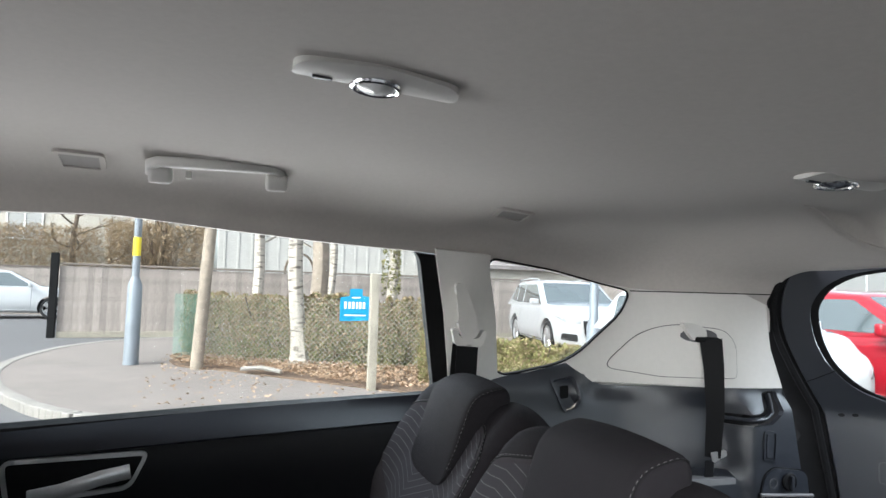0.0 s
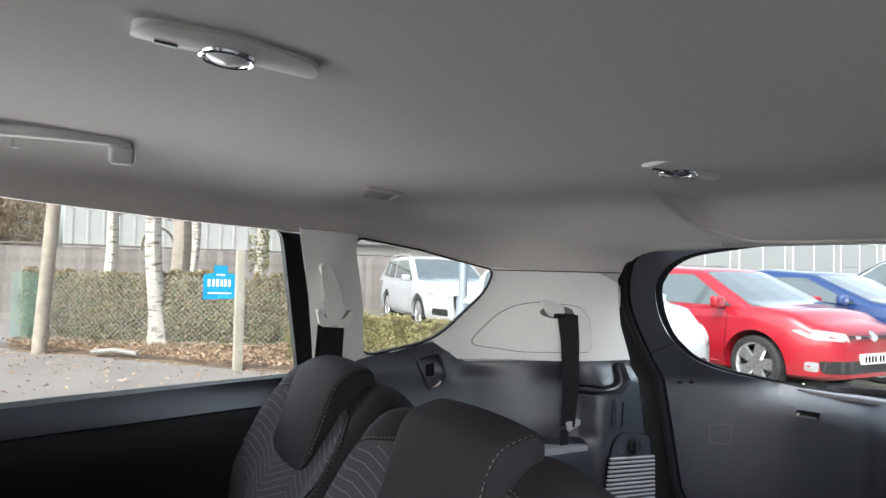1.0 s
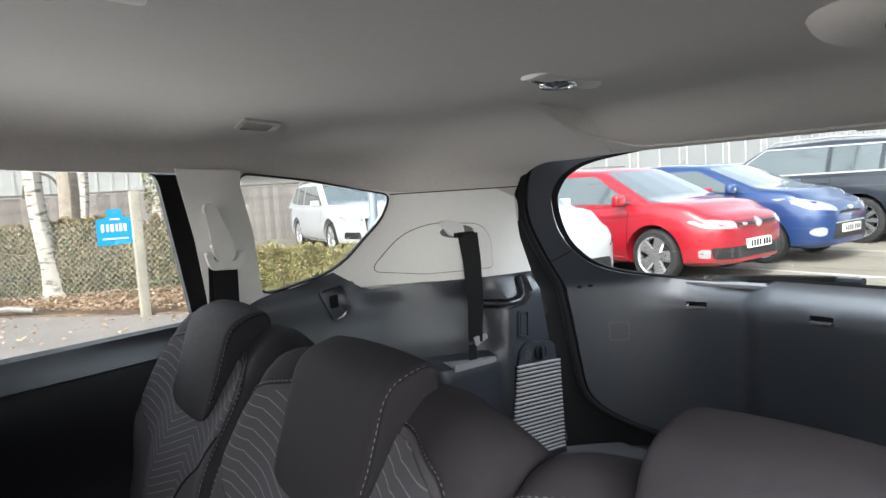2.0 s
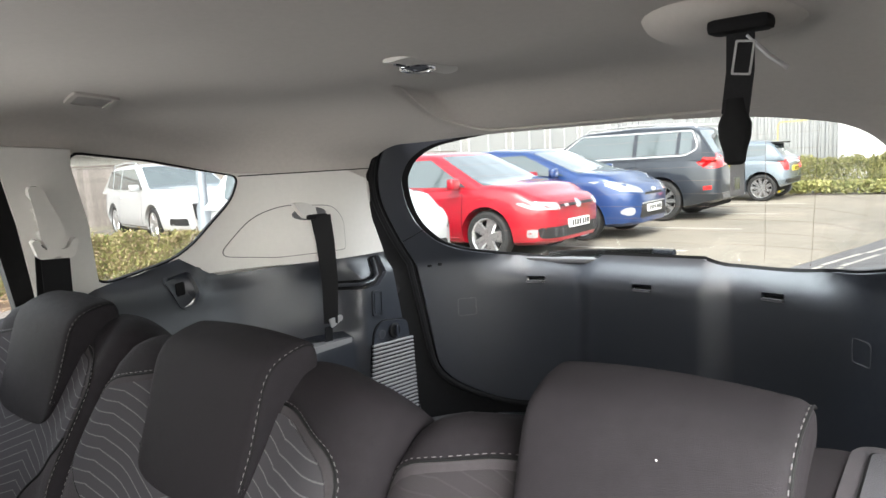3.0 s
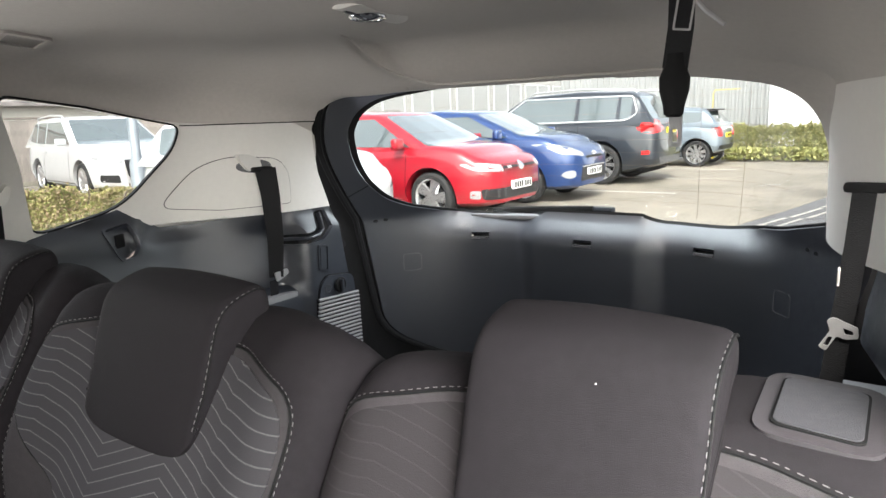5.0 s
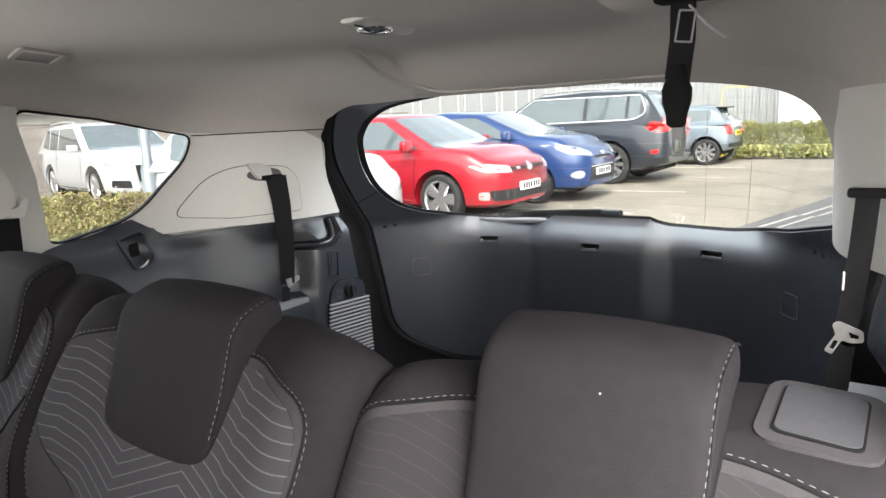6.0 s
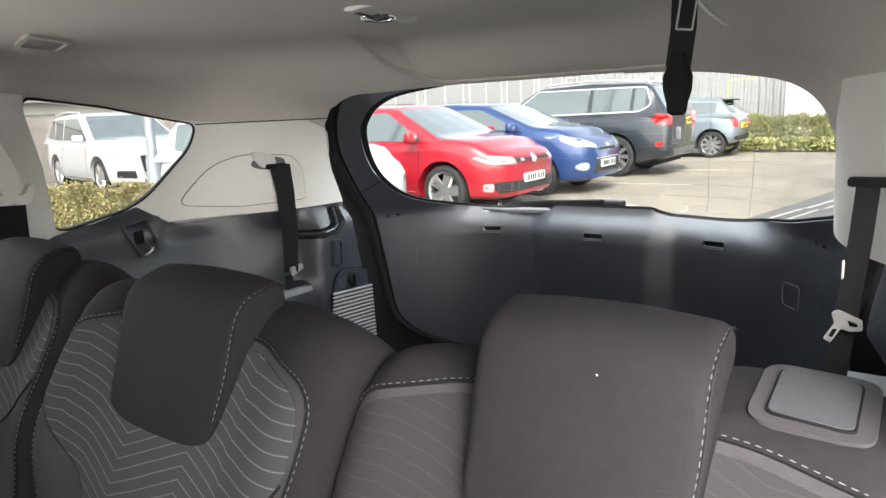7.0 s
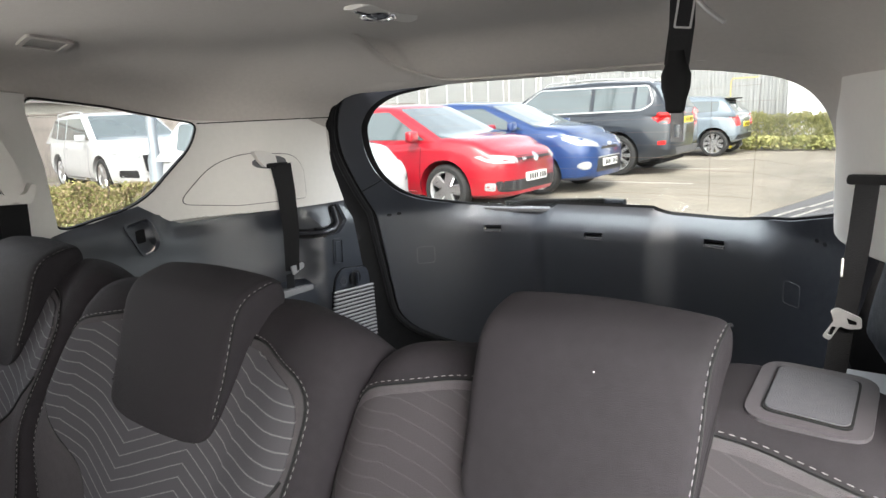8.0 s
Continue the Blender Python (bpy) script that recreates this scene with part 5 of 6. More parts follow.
# board fence behind the hedge
fence = thing("fence", "tall weathered grey close-board fence", "fence")
board_me = None
FL = [(-16.6, -3.55), (-17.4, 2.2), (-17.4, 12.5), (-16.5, 22.0)]
for i in range(len(FL) - 1):
    a, c = Vector(FL[i]), Vector(FL[i + 1])
    ln = (c - a).length
    d = (c - a) / ln
    ang = math.degrees(math.atan2(d.y, d.x))
    k = int(ln / 0.145)
    for j in range(k):
        if board_me is None:
            ob = part("board", box(0.15, 0.018, 1.62, 0.003, 1), M_FENCE, fence)
            board_me = ob.data
        else:
            ob = new("board", board_me)
            ob.parent = fence
        q = a + d * (j + 0.5) * (ln / k)
        ob.matrix_basis = pose(q.x + 0.005 * (j % 2), q.y, 0.84 + 0.008 * math.sin(j * 2.3), 0, 0, ang)
    part("cap_rail", move(box(ln, 0.09, 0.05, 0.008, 1), pose((a.x + c.x) / 2, (a.y + c.y) / 2, 1.70, 0, 0, ang)), M_FENCED, fence)
    part("gravel_board", move(box(ln, 0.05, 0.14, 0.005, 1), pose((a.x + c.x) / 2 + 0.03, (a.y + c.y) / 2, 0.07, 0, 0, ang)), M_CONC, fence)
part("post", box(0.12, 0.16, 1.95, 0.01, 1, (-16.55, -3.65, 0.97)), M_BLACK, fence, "dark end post")

far_fence = thing("fence", "pale board fence beyond the far road", "fence")
for j in range(70):
    ob = new("board", board_me)
    ob.parent = far_fence
    ob.matrix_basis = pose(-28.2, -19.0 + 0.25 * j, 0.9, 0, 0, 90) @ Matrix.Diagonal((1.66, 1, 1.12, 1))
part("cap_rail", move(box(17.6, 0.09, 0.05, 0.008, 1), pose(-28.2, -10.4, 1.82, 0, 0, 90)), M_FENCED, far_fence)

# ---- trees ----


def birch_mat():
    m, n, l, b = node_mat("birch_bark")
    co = n.new("ShaderNodeTexCoord")
    mp = n.new("ShaderNodeMapping")
    mp.inputs["Scale"].default_value = (3, 3, 14)
    nz = n.new("ShaderNodeTexNoise")
    nz.inputs["Scale"].default_value, nz.inputs["Detail"].default_value = 1.6, 5
    l.new(co.outputs["Object"], mp.inputs[0])
    l.new(mp.outputs[0], nz.inputs["Vector"])
    cr = n.new("ShaderNodeValToRGB")
    # dark marks raised in tone, imitating haze from the side window
    cr.color_ramp.elements[0].position, cr.color_ramp.elements[0].color = 0.36, (0.15, 0.13, 0.11, 1)
    cr.color_ramp.elements[1].position, cr.color_ramp.elements[1].color = 0.46, (0.44, 0.40, 0.35, 1)
    l.new(nz.outputs[0], cr.inputs[0])
    l.new(cr.outputs[0], b.inputs["Base Color"])
    b.inputs["Roughness"].default_value = 0.8
    bp = n.new("ShaderNodeBump")
    bp.inputs["Strength"].default_value = 0.5
    l.new(nz.outputs[0], bp.inputs["Height"])
    l.new(bp.outputs[0], b.inputs["Normal"])
    return m


M_BIRCH = birch_mat()


def bare_tree(label, at, r, height, mat, seed, lean=(0, 0), limbs=9, low=1.5, twigs=None):
    """A leafless tree: a tapered wavering trunk, limbs that fork, and twigs."""
    rnd = random.Random(seed)
    t = thing("tree", label, "tree", at=(*at, 0.05))

    def centre(z):
        f = z / height
        return Vector((lean[0] * f + 0.06 * math.sin(z * 1.3 + seed), lean[1] * f + 0.05 * math.sin(z * 1.7 + seed * 2), z))
    rings = []
    for i in range(22):
        z = height * (i / 21) ** 1.2
        rr = r * (1 - 0.8 * z / height) * (1 + 0.55 * math.exp(-z * 5))
        c = centre(z)
        rings.append([c + Vector((rr * (1 + 0.07 * math.sin(3 * a + z)) * math.cos(a), rr * (1 + 0.07 * math.cos(2 * a + z)) * math.sin(a), 0)) for a in [2 * math.pi * k / 12 for k in range(12)]])
    part("trunk", loft(rings), mat, t)
    bits, fine = [], []

    def limb(p, d, ln, rr, depth):
        pts = [p]
        q = Vector(p)
        dd = Vector(d)
        for i in range(5):
            dd = (dd + Vector((rnd.uniform(-0.3, 0.3), rnd.uniform(-0.3, 0.3), rnd.uniform(-0.12, 0.22)))).normalized()
            q = q + dd * ln / 5
            pts.append(Vector(q))
            if depth < 2 and i > 0:
                limb(Vector(q), (dd + Vector((rnd.uniform(-0.9, 0.9), rnd.uniform(-0.9, 0.9), rnd.uniform(-0.3, 0.4)))).normalized(), ln * rnd.uniform(0.4, 0.6), rr * 0.5, depth + 1)
        (bits if depth == 0 else fine).append(sweep(pts, disc(rr, 5), up=(0.3, 0.2, 0.9), scale=lambda f: 1 - 0.75 * f))
    for i in range(limbs):
        z = low + (height * 0.95 - low) * (i + rnd.random()) / limbs
        a = rnd.uniform(0, 6.28)
        limb(centre(z), Vector((math.cos(a), math.sin(a), rnd.uniform(0.15, 0.7))).normalized(), height * rnd.uniform(0.18, 0.34), r * 0.28, 0)
    part("limbs", join(bmesh.new(), *bits), mat, t)
    part("twigs", join(bmesh.new(), *fine), twigs or M_BARK, t, "thin brown twigs")
    return t


bare_tree("white-barked birch with dark marks beside the hedge", (-9.85, 1.18), 0.13, 8.5, M_BIRCH, 4, (0.1, -0.15), 9, 1.9)
bare_tree("white-barked birch behind the hedge", (-15.0, 0.70), 0.14, 8.5, M_BIRCH, 9, (0.0, 0.3), 9, 1.9)
bare_tree("thick grey trunk of a bare tree behind the hedge", (-13.2, 1.87), 0.20, 9.0, M_WOODPOLE, 12, (0.1, 0.1), 8, 2.3)
bare_tree("ivy-clad slim tree behind the hedge", (-12.2, 3.2), 0.13, 7.5, M_BIRCH, 15, (0, 0.1), 7, 2.1)
bare_tree("slim birch behind the hedge", (-15.5, 2.45), 0.11, 7.5, M_BIRCH, 18, (0.0, 0.2), 7, 1.9)
for i, (x, y, s) in enumerate(((-31, -9.5, 21), (-30, -6.0, 22), (-29.5, -2.6, 23), (-32, -13.5, 24))):
    bare_tree("bare brown tree behind the fence", (x, y), 0.16, 6.0, M_BARK, s, (0.2 * i, 0.2), 12, 0.9)
ivy = scatter("ivy", "dark ivy on a slim trunk", "ivy", 700, lambda r: (lambda a, z: (-12.2 + 0.17 * math.cos(a), 3.2 + 0.17 * math.sin(a), z))(r.uniform(0, 6.28), r.uniform(1.2, 4.0)), 0.09, M_LEAF, seed=31)
for k, (x, y, w, h, s) in enumerate(((-30.2, -9.0, 8.0, 3.5, 41), (-30.0, -2.6, 4.2, 3.8, 43))):
    t = thing("shrub", "brown leafless thicket behind the fence", "shrub")
    scatter("foliage", "", "", 16000, lambda r: (x + r.gauss(0, 0.9), y + r.uniform(-w / 2, w / 2), h * (0.3 + 0.7 * r.random() ** 0.7) + 0.25 * noise.noise(Vector((r.random() * 9, k, 0)))), 0.10, M_TWIG, seed=s, parent=t, shape=((-1.2, 0), (0, -0.06), (1.2, 0), (0, 0.06)))

# ---- buildings ----
M_CLAD = surf("pale_cladding", (0.38, 0.37, 0.35), 0.7, vary=0.06, grain=3, bump=0.1, bump_scale=30)
M_CREAM = surf("cream_render", (0.46, 0.43, 0.38), 0.85, vary=0.07, grain=4)
M_ROOF = surf("grey_roof_tile", (0.20, 0.18, 0.175), 0.85, vary=0.25, grain=10, bump=0.5, bump_scale=30)
M_WINDOW = surf("dull_window_glass", (0.36, 0.36, 0.35), 0.3, vary=0.05, bump=0)
M_CORR = surf("grey_corrugated", (0.27, 0.275, 0.275), 0.6, vary=0.08, grain=5)


def hall(label, cx, cy, lx, ly, h, roof, rot=0.0, ribs=0, mat=None, windows=(), pitch_mat=None):
    """A building with ribbed walls, a pitched roof and framed windows on its long near face."""
    t = thing("building", label, "building", at=(cx, cy, 0))
    t.rotation_euler = (0, 0, radians(rot))
    part("wall", box(lx, ly, h, 0.02, 1, (0, 0, h / 2)), mat or M_CLAD, t)
    e = 0.3
    part("roof", loft([[(-lx / 2 - e, s, h - 0.02), (0, s, h + roof), (lx / 2 + e, s, h - 0.02), (lx / 2 + e, s, h + 0.12), (0, s, h + roof + 0.16), (-lx / 2 - e, s, h + 0.12)] for s in (-ly / 2 - e, ly / 2 + e)]), pitch_mat or M_ROOF, t)
    for i in range(ribs):
        part("rib", box(0.03, 0.10, h, 0.01, 1, (lx / 2 + 0.012, -ly / 2 + (i + 0.5) * ly / ribs, h / 2)), mat or M_CLAD, t)
    for (y, z, w, hh) in windows:
        win = part("window", box(0.05, w, hh, 0.004, 1, (lx / 2 + 0.01, y, z)), M_WINDOW, t, "dark window pane")
        for dy in (-w / 2, 0, w / 2):
            part("frame", box(0.05, 0.07, hh + 0.07, 0.008, 1, (lx / 2 + 0.035, y + dy, z)), M_WHITE, win, "")
        for dz in (-hh / 2, hh / 2):
            part("frame", box(0.05, w + 0.07, 0.07, 0.008, 1, (lx / 2 + 0.035, y, z + dz)), M_WHITE, win, "")
    return t


hall("large pale clad hall behind the fence", -34, 6.2, 12, 13.0, 5.6, 2.0, 0, 24, M_CLAD)
hall("low house with a grey tiled roof behind the fence", -26, 13.0, 7, 9.0, 2.2, 1.5, 0, 0, M_CREAM)
hall("cream house behind the bare trees", -36, -12, 10, 18, 5.0, 3.0, 0, 0, M_CREAM, ((-5, 3.6, 1.3, 1.2), (-1, 3.6, 1.3, 1.2), (4, 3.6, 1.3, 1.2)))
hall("long white building with a row of windows beyond the car park", -22.5, 30, 9, 26, 4.6, 1.2, 0, 0, M_CLAD, tuple((-11 + 3.7 * i, 2.35, 3.1, 1.5) for i in range(7)))
corr = thing("building", "grey ribbed metal building beyond the hedge", "building", at=(-6.0, 27, 0))
part("wall", box(9, 5, 5.0, 0.02, 1, (0, 0, 2.5)), M_CORR, corr)
for i in range(40):
    part("rib", box(0.10, 0.06, 5.0, 0.015, 1, (-4.4 + i * 0.225, -2.52, 2.5)), M_CORR, corr)
part("roof", box(9.4, 5.4, 0.2, 0.03, 1, (0, 0, 5.1)), M_ROOF, corr)
white_wall = tagged(part("garden_wall", join(box(7.5, 0.3, 2.3, 0.02, 1, (1.0, 22.2, 1.15)), box(7.7, 0.4, 0.08, 0.02, 1, (1.0, 22.2, 2.34))), M_WHITE), "white rendered wall behind the hedge", "wall")
arch = thing("arch", "dark iron hoop above the fence", "arch")
part("hoop", sweep([(-19.5, 2.57, 0.0)] + [(-19.5, 2.15 + 0.42 * math.cos(a), 1.75 + 0.55 * math.sin(a)) for a in [math.pi * i / 14 for i in range(15)]] + [(-19.5, 1.73, 0.0)], disc(0.035, 6), up=(1, 0, 0)), M_BARK, arch)
hedge("hedge", "clipped green hedge beside the white wall", [(-3.1, 18.75), (-1.6, 18.85), (-0.9, 18.9)], 0.9, 0.85, 20000, ((M_LEAF2, 0.6, 1.0), (M_LEAF, 0.4, 1.0)), 13, 0.05)
scatter("ground_cover", "bright green leafy ground cover under the hedge", "plants", 2600, lambda r: (r.uniform(-3.2, 0.6), 18.35 + r.uniform(-0.25, 0.25), 0.05 + 0.28 * r.random()), 0.11, M_LEAF2, seed=51)
bin_ = thing("grit_bin", "yellow grit bin beside the hedge", "bin", at=(-3.7, 19.4, 0))
part("tub", loft([[(a * k, b * k, z) for a, b in rounded([(-0.25, -0.25), (0.25, -0.25), (0.25, 0.25), (-0.25, 0.25)], 0.06)] for z, k in ((0, 0.85), (0.9, 1.0), (0.95, 1.05))]), M_YEL, bin_)
part("lid", loft([[(a * k, b * k, z) for a, b in rounded([(-0.25, -0.25), (0.25, -0.25), (0.25, 0.25), (-0.25, 0.25)], 0.06)] for z, k in ((0.95, 1.1), (1.05, 1.0), (1.15, 0.6))]), M_YEL, bin_)
gate = thing("pole_frame", "thin yellow pole frame by the wall", "barrier", at=(-3.9, 20.2, 0))
part("pole", sweep([(0, 0, 0), (0, 0, 1.75), (0.05, 0, 1.85), (0.7, 0, 1.85)], disc(0.014, 8), up=(0, 1, 0)), M_YELLOW, gate)
sign_pole = tagged(part("street_lamp", lathe([(0, 0), (0.10, 0), (0.095, 0.9), (0.06, 1.0), (0.055, 5.5), (0, 5.5)], 16), M_GALV), "grey steel lamp post beside the shrubs", "street lamp")
sign_pole.location = (-7.3, 4.85, 0)

# ---- parked cars ----
from mathutils.bvhtree import BVHTree
M_RED = paint("red_paint", (0.31, 0.005, 0.015))
M_BLUE = paint("blue_paint", (0.012, 0.042, 0.15), 0.25)
M_SLATE = paint("slate_paint", (0.026, 0.031, 0.040), 0.4)
M_ICE = paint("ice_blue_paint", (0.17, 0.205, 0.24), 0.3)
M_CARWHITE = paint("white_car_paint", (0.46, 0.47, 0.48))
# glass colour lightened to stand in for reflected sky
M_CARGLASS = surf("sky_toned_car_glass", (0.085, 0.105, 0.11), 0.03, vary=0.05, bump=0, coat=1.0, spec=1.0)
M_LAMP = surf("headlamp_glass", (0.30, 0.31, 0.32), 0.08, vary=0.1, grain=40, bump=0, coat=1.0)
M_TAIL = surf("red_lamp", (0.55, 0.01, 0.01), 0.1, vary=0.1, bump=0, coat=1.0)
M_TYRE = surf("tyre_rubber", (0.02, 0.02, 0.021), 0.85, vary=0.2)
M_ALLOY = surf("alloy", (0.55, 0.55, 0.56), 0.3, metal=0.85, vary=0.06)
M_GRILLE = surf("black_grille", (0.012, 0.012, 0.013), 0.5, vary=0.2)
M_PLATE_W = surf("white_plate", (0.78, 0.78, 0.76), 0.4, vary=0.03)
M_PLATE_Y = surf("yellow_plate", (0.75, 0.55, 0.05), 0.4, vary=0.03)


def curve(rows):
    xs, ys = zip(*rows)
    return lambda x: float(np.mean([np.interp(x + d, xs, ys) for d in (-0.06, -0.03, 0, 0.03, 0.06)]))


def wheel(parent, x, y, r, spokes, side):
    w = part("wheel", move(lathe([(r * 0.74, -0.10), (r * 0.9, -0.105), (r * 0.985, -0.085), (r, -0.03), (r, 0.03), (r * 0.985, 0.085), (r * 0.9, 0.105), (r * 0.74, 0.10)], 36, False), pose(x, y, r, 90, 0, 0)), M_TYRE, parent, "black tyre")
    s = side
    bits = [move(lathe([(r * 0.68, -0.09), (r * 0.77, -0.09), (r * 0.78, 0.085), (r * 0.74, 0.095), (r * 0.70, 0.08), (r * 0.68, 0.0)], 36, False), pose(0, 0, 0))]
    bold = 1.12 if spokes <= 5 else 1.0
    for i in range(spokes):
        a = 360 * i / spokes
        bits.append(move(loft([[(0.03, -wd, z0), (0.03, wd, z0), (0.03, wd * 0.8, z0 + 0.025), (0.03, -wd * 0.8, z0 + 0.025)] if k == 0 else [(r * 0.72, -wd * 1.25, z0 + 0.0), (r * 0.72, wd * 1.25, z0 + 0.0), (r * 0.72, wd, z0 + 0.03), (r * 0.72, -wd, z0 + 0.03)] for k, wd, z0 in ((0, bold * 0.55 / spokes * 0.42, 0.05), (1, bold * 0.55 / spokes * 0.55, 0.05))]), pose(0, 0, 0, 0, 0, a)))
    bits.append(lathe([(0, 0.03), (0.06, 0.03), (0.05, 0.075), (0, 0.08)], 16))
    part("rim", move(join(*bits), pose(x, y, r, -90 * s, 0, 0)), M_ALLOY, w, "silver alloy rim")
    part("brake_disc", move(lathe([(0, -0.02), (r * 0.5, -0.02), (r * 0.5, 0.0), (0, 0.0)], 24), pose(x, y, r, -90 * s, 0, 0)), M_GREYD, w)


def car(name, label, L, W, H, mat, hood, belt, glass, wb, ov, r, at, heading, spokes=5, face=None, rear=None, rails=False, group="parked cars"):
    """A car in its own axes: nose at x = 0, tail at x = -L. glass: windscreen foot, roof front, roof rear, rear screen foot."""
    t = thing("car", label, "car", group, at=(*at, 0.0))
    t.rotation_euler = (0, 0, radians(heading))
    g0, g1, g2, g3 = glass
    w2 = W / 2
    top = curve([(-L - 0.1, belt - 0.25), (-L, belt - 0.12), (-L + 0.10, belt - 0.01), (-L + 0.5, belt + 0.01), (-g0 - 0.9, belt + 0.0), (-g0 + 0.0, hood + 0.11), (-g0 * 0.5, hood + 0.05), (-0.32, hood - 0.035), (-0.12, hood - 0.09), (-0.03, hood - 0.17), (0.1, hood - 0.33)])
    wid = curve([(-L - 0.1, w2 * 0.80), (-L, w2 * 0.84), (-L + 0.12, w2 * 0.92), (-L + 0.5, w2 * 0.985), (-L * 0.5, w2), (-0.85, w2 * 0.99), (-0.45, w2 * 0.93), (-0.18, w2 * 0.84), (-0.04, w2 * 0.72), (0.1, w2 * 0.6)])
    low_ = curve([(-L - 0.1, 0.42), (-L + 0.1, 0.33), (-L + 0.6, 0.22), (-0.7, 0.20), (-0.2, 0.21), (0, 0.25), (0.1, 0.3)])
    rings = []
    xs = [-L + L * (0.5 - 0.5 * math.cos(math.pi * i / 44)) for i in range(45)]
    for x in xs:
        w, h, z0 = wid(x), top(x), low_(x)
        nose = 1 - 0.5 * smooth(-0.10, 0.02, x) ** 2 - 0.4 * smooth(-L + 0.08, -L - 0.02, x) ** 2
        w *= 0.6 + 0.4 * nose
        half = [(0.0, z0), (w * 0.80, z0), (w * 0.94, z0 + 0.05), (w * 0.985, z0 + 0.16), (w, 0.48), (w * 0.998, 0.62), (w * 0.975, (0.62 + h) / 2 + 0.02), (w * 0.955, h - 0.06), (w * 0.91, h - 0.015), (w * 0.80, h + 0.005), (w * 0.4, h + 0.022), (0.0, h + 0.028)]
        half = [(a, max(b, z0)) for a, b in half]
        rings.append([(x, a, b) for a, b in half] + [(x, -a, b) for a, b in half[-2:0:-1]])
    body = loft(rings)
    # greenhouse
    roof = curve([(-g3 - 0.03, belt - 0.05), (-g3, belt), (-g2 - 0.04, H - 0.10), (-g2 + 0.12, H - 0.045), (-(g1 + g2) / 2, H - 0.005), (-g1 - 0.1, H - 0.05), (-g1, H - 0.09), (-g0, hood + 0.08), (-g0 + 0.05, hood + 0.04)])
    kl = 0.30 if H < 1.6 else 0.24
    rings = []
    for i in range(49):
        x = -g3 + (g3 - g0) * i / 48
        h = max(roof(x), belt - 0.02)
        yb = w2 * 0.935
        yt = yb - kl * max(h - 0.07 - belt, 0.0)
        zt = max(h - 0.07, belt - 0.03)
        half = [(0, belt - 0.06), (yb, belt - 0.06), (yb, belt - 0.03), (yt, zt), (yt - 0.03, zt + 0.035), (yt - 0.10, h - 0.012), (yt * 0.5, h + 0.008), (0, h + 0.015)]
        rings.append([(x, a, b) for a, b in half] + [(x, -a, b) for a, b in half[-2:0:-1]])
    cab = loft(rings)
    both = BVHTree.FromBMesh(join(body.copy(), cab.copy()))
    bo = part("body", body, mat, t)
    # wheel arches, cut out of the body
    axles = (-ov, -ov - wb)
    cutter = new("cutter", bpy.data.meshes.new("cutter"))
    cb = join(*[move(lathe([(0, -W), (r + 0.055, -W), (r + 0.055, W), (0, W)], 32), pose(x, 0, r + 0.01, 90, 0, 0)) for x in axles])
    cb.to_mesh(cutter.data)
    cb.free()
    cutter.parent = t
    bpy.context.view_layer.update()
    bm_ = bo.modifiers.new("arch", "BOOLEAN")
    bm_.object, bm_.operation, bm_.solver = cutter, "DIFFERENCE", "EXACT"
    done = bpy.data.meshes.new_from_object(bo.evaluated_get(bpy.context.evaluated_depsgraph_get()))
    bo.modifiers.clear()
    bo.data = done
    bpy.data.objects.remove(cutter)
    part("roof", cab, mat, t)
    part("underbody", box(L - 0.5, W - 0.46, 0.42, 0.03, 1, (-L / 2, 0, 0.42)), M_BLACK, t)

    def onto(name_, outline, way, material, proud=0.006, step=0.05, thick=0.02, holes=(), par=None, lab=""):
        """Lays a flat outline on the body: from the front, the rear or one side."""
        def place(u, v):
            o, d = {"front": (Vector((2, u, v)), Vector((-1, 0, 0))), "rear": (Vector((-L - 2, -u, v)), Vector((1, 0, 0))), "left": (Vector((-u, 3, v)), Vector((0, -1, 0))), "right": (Vector((-u, -3, v)), Vector((0, 1, 0)))}[way]
            hit, nrm, _, _ = both.ray_cast(o, d)
            if hit is None:
                hit, nrm, _, _ = both.find_nearest(o + d * 3)
            return tuple(hit - d * proud)
        tw = {"front": (1, 0, 0), "rear": (-1, 0, 0), "left": (0, 1, 0), "right": (0, -1, 0)}[way]
        return part(name_, panel(outline, place, step, holes, thick, tw), material, par or t, lab)
    # glass
    wz0, wz1 = hood + 0.10, H - 0.085
    yb = w2 * 0.935 - 0.075
    onto("windscreen", rounded([(-yb, wz0), (yb, wz0), (yb - kl * (H - belt) * 0.9 - 0.02, wz1), (-yb + kl * (H - belt) * 0.9 + 0.02, wz1)], 0.05), "front", M_CARGLASS, 0.008)
    onto("rear_screen", rounded([(-yb + 0.02, belt + 0.06), (yb - 0.02, belt + 0.06), (yb - kl * 0.35 - 0.05, H - 0.13), (-yb + kl * 0.35 + 0.05, H - 0.13)], 0.05), "rear", M_CARGLASS, 0.008)
    mid = (g1 + g2) / 2 + 0.05
    bt, tp = belt + 0.02, H - 0.125
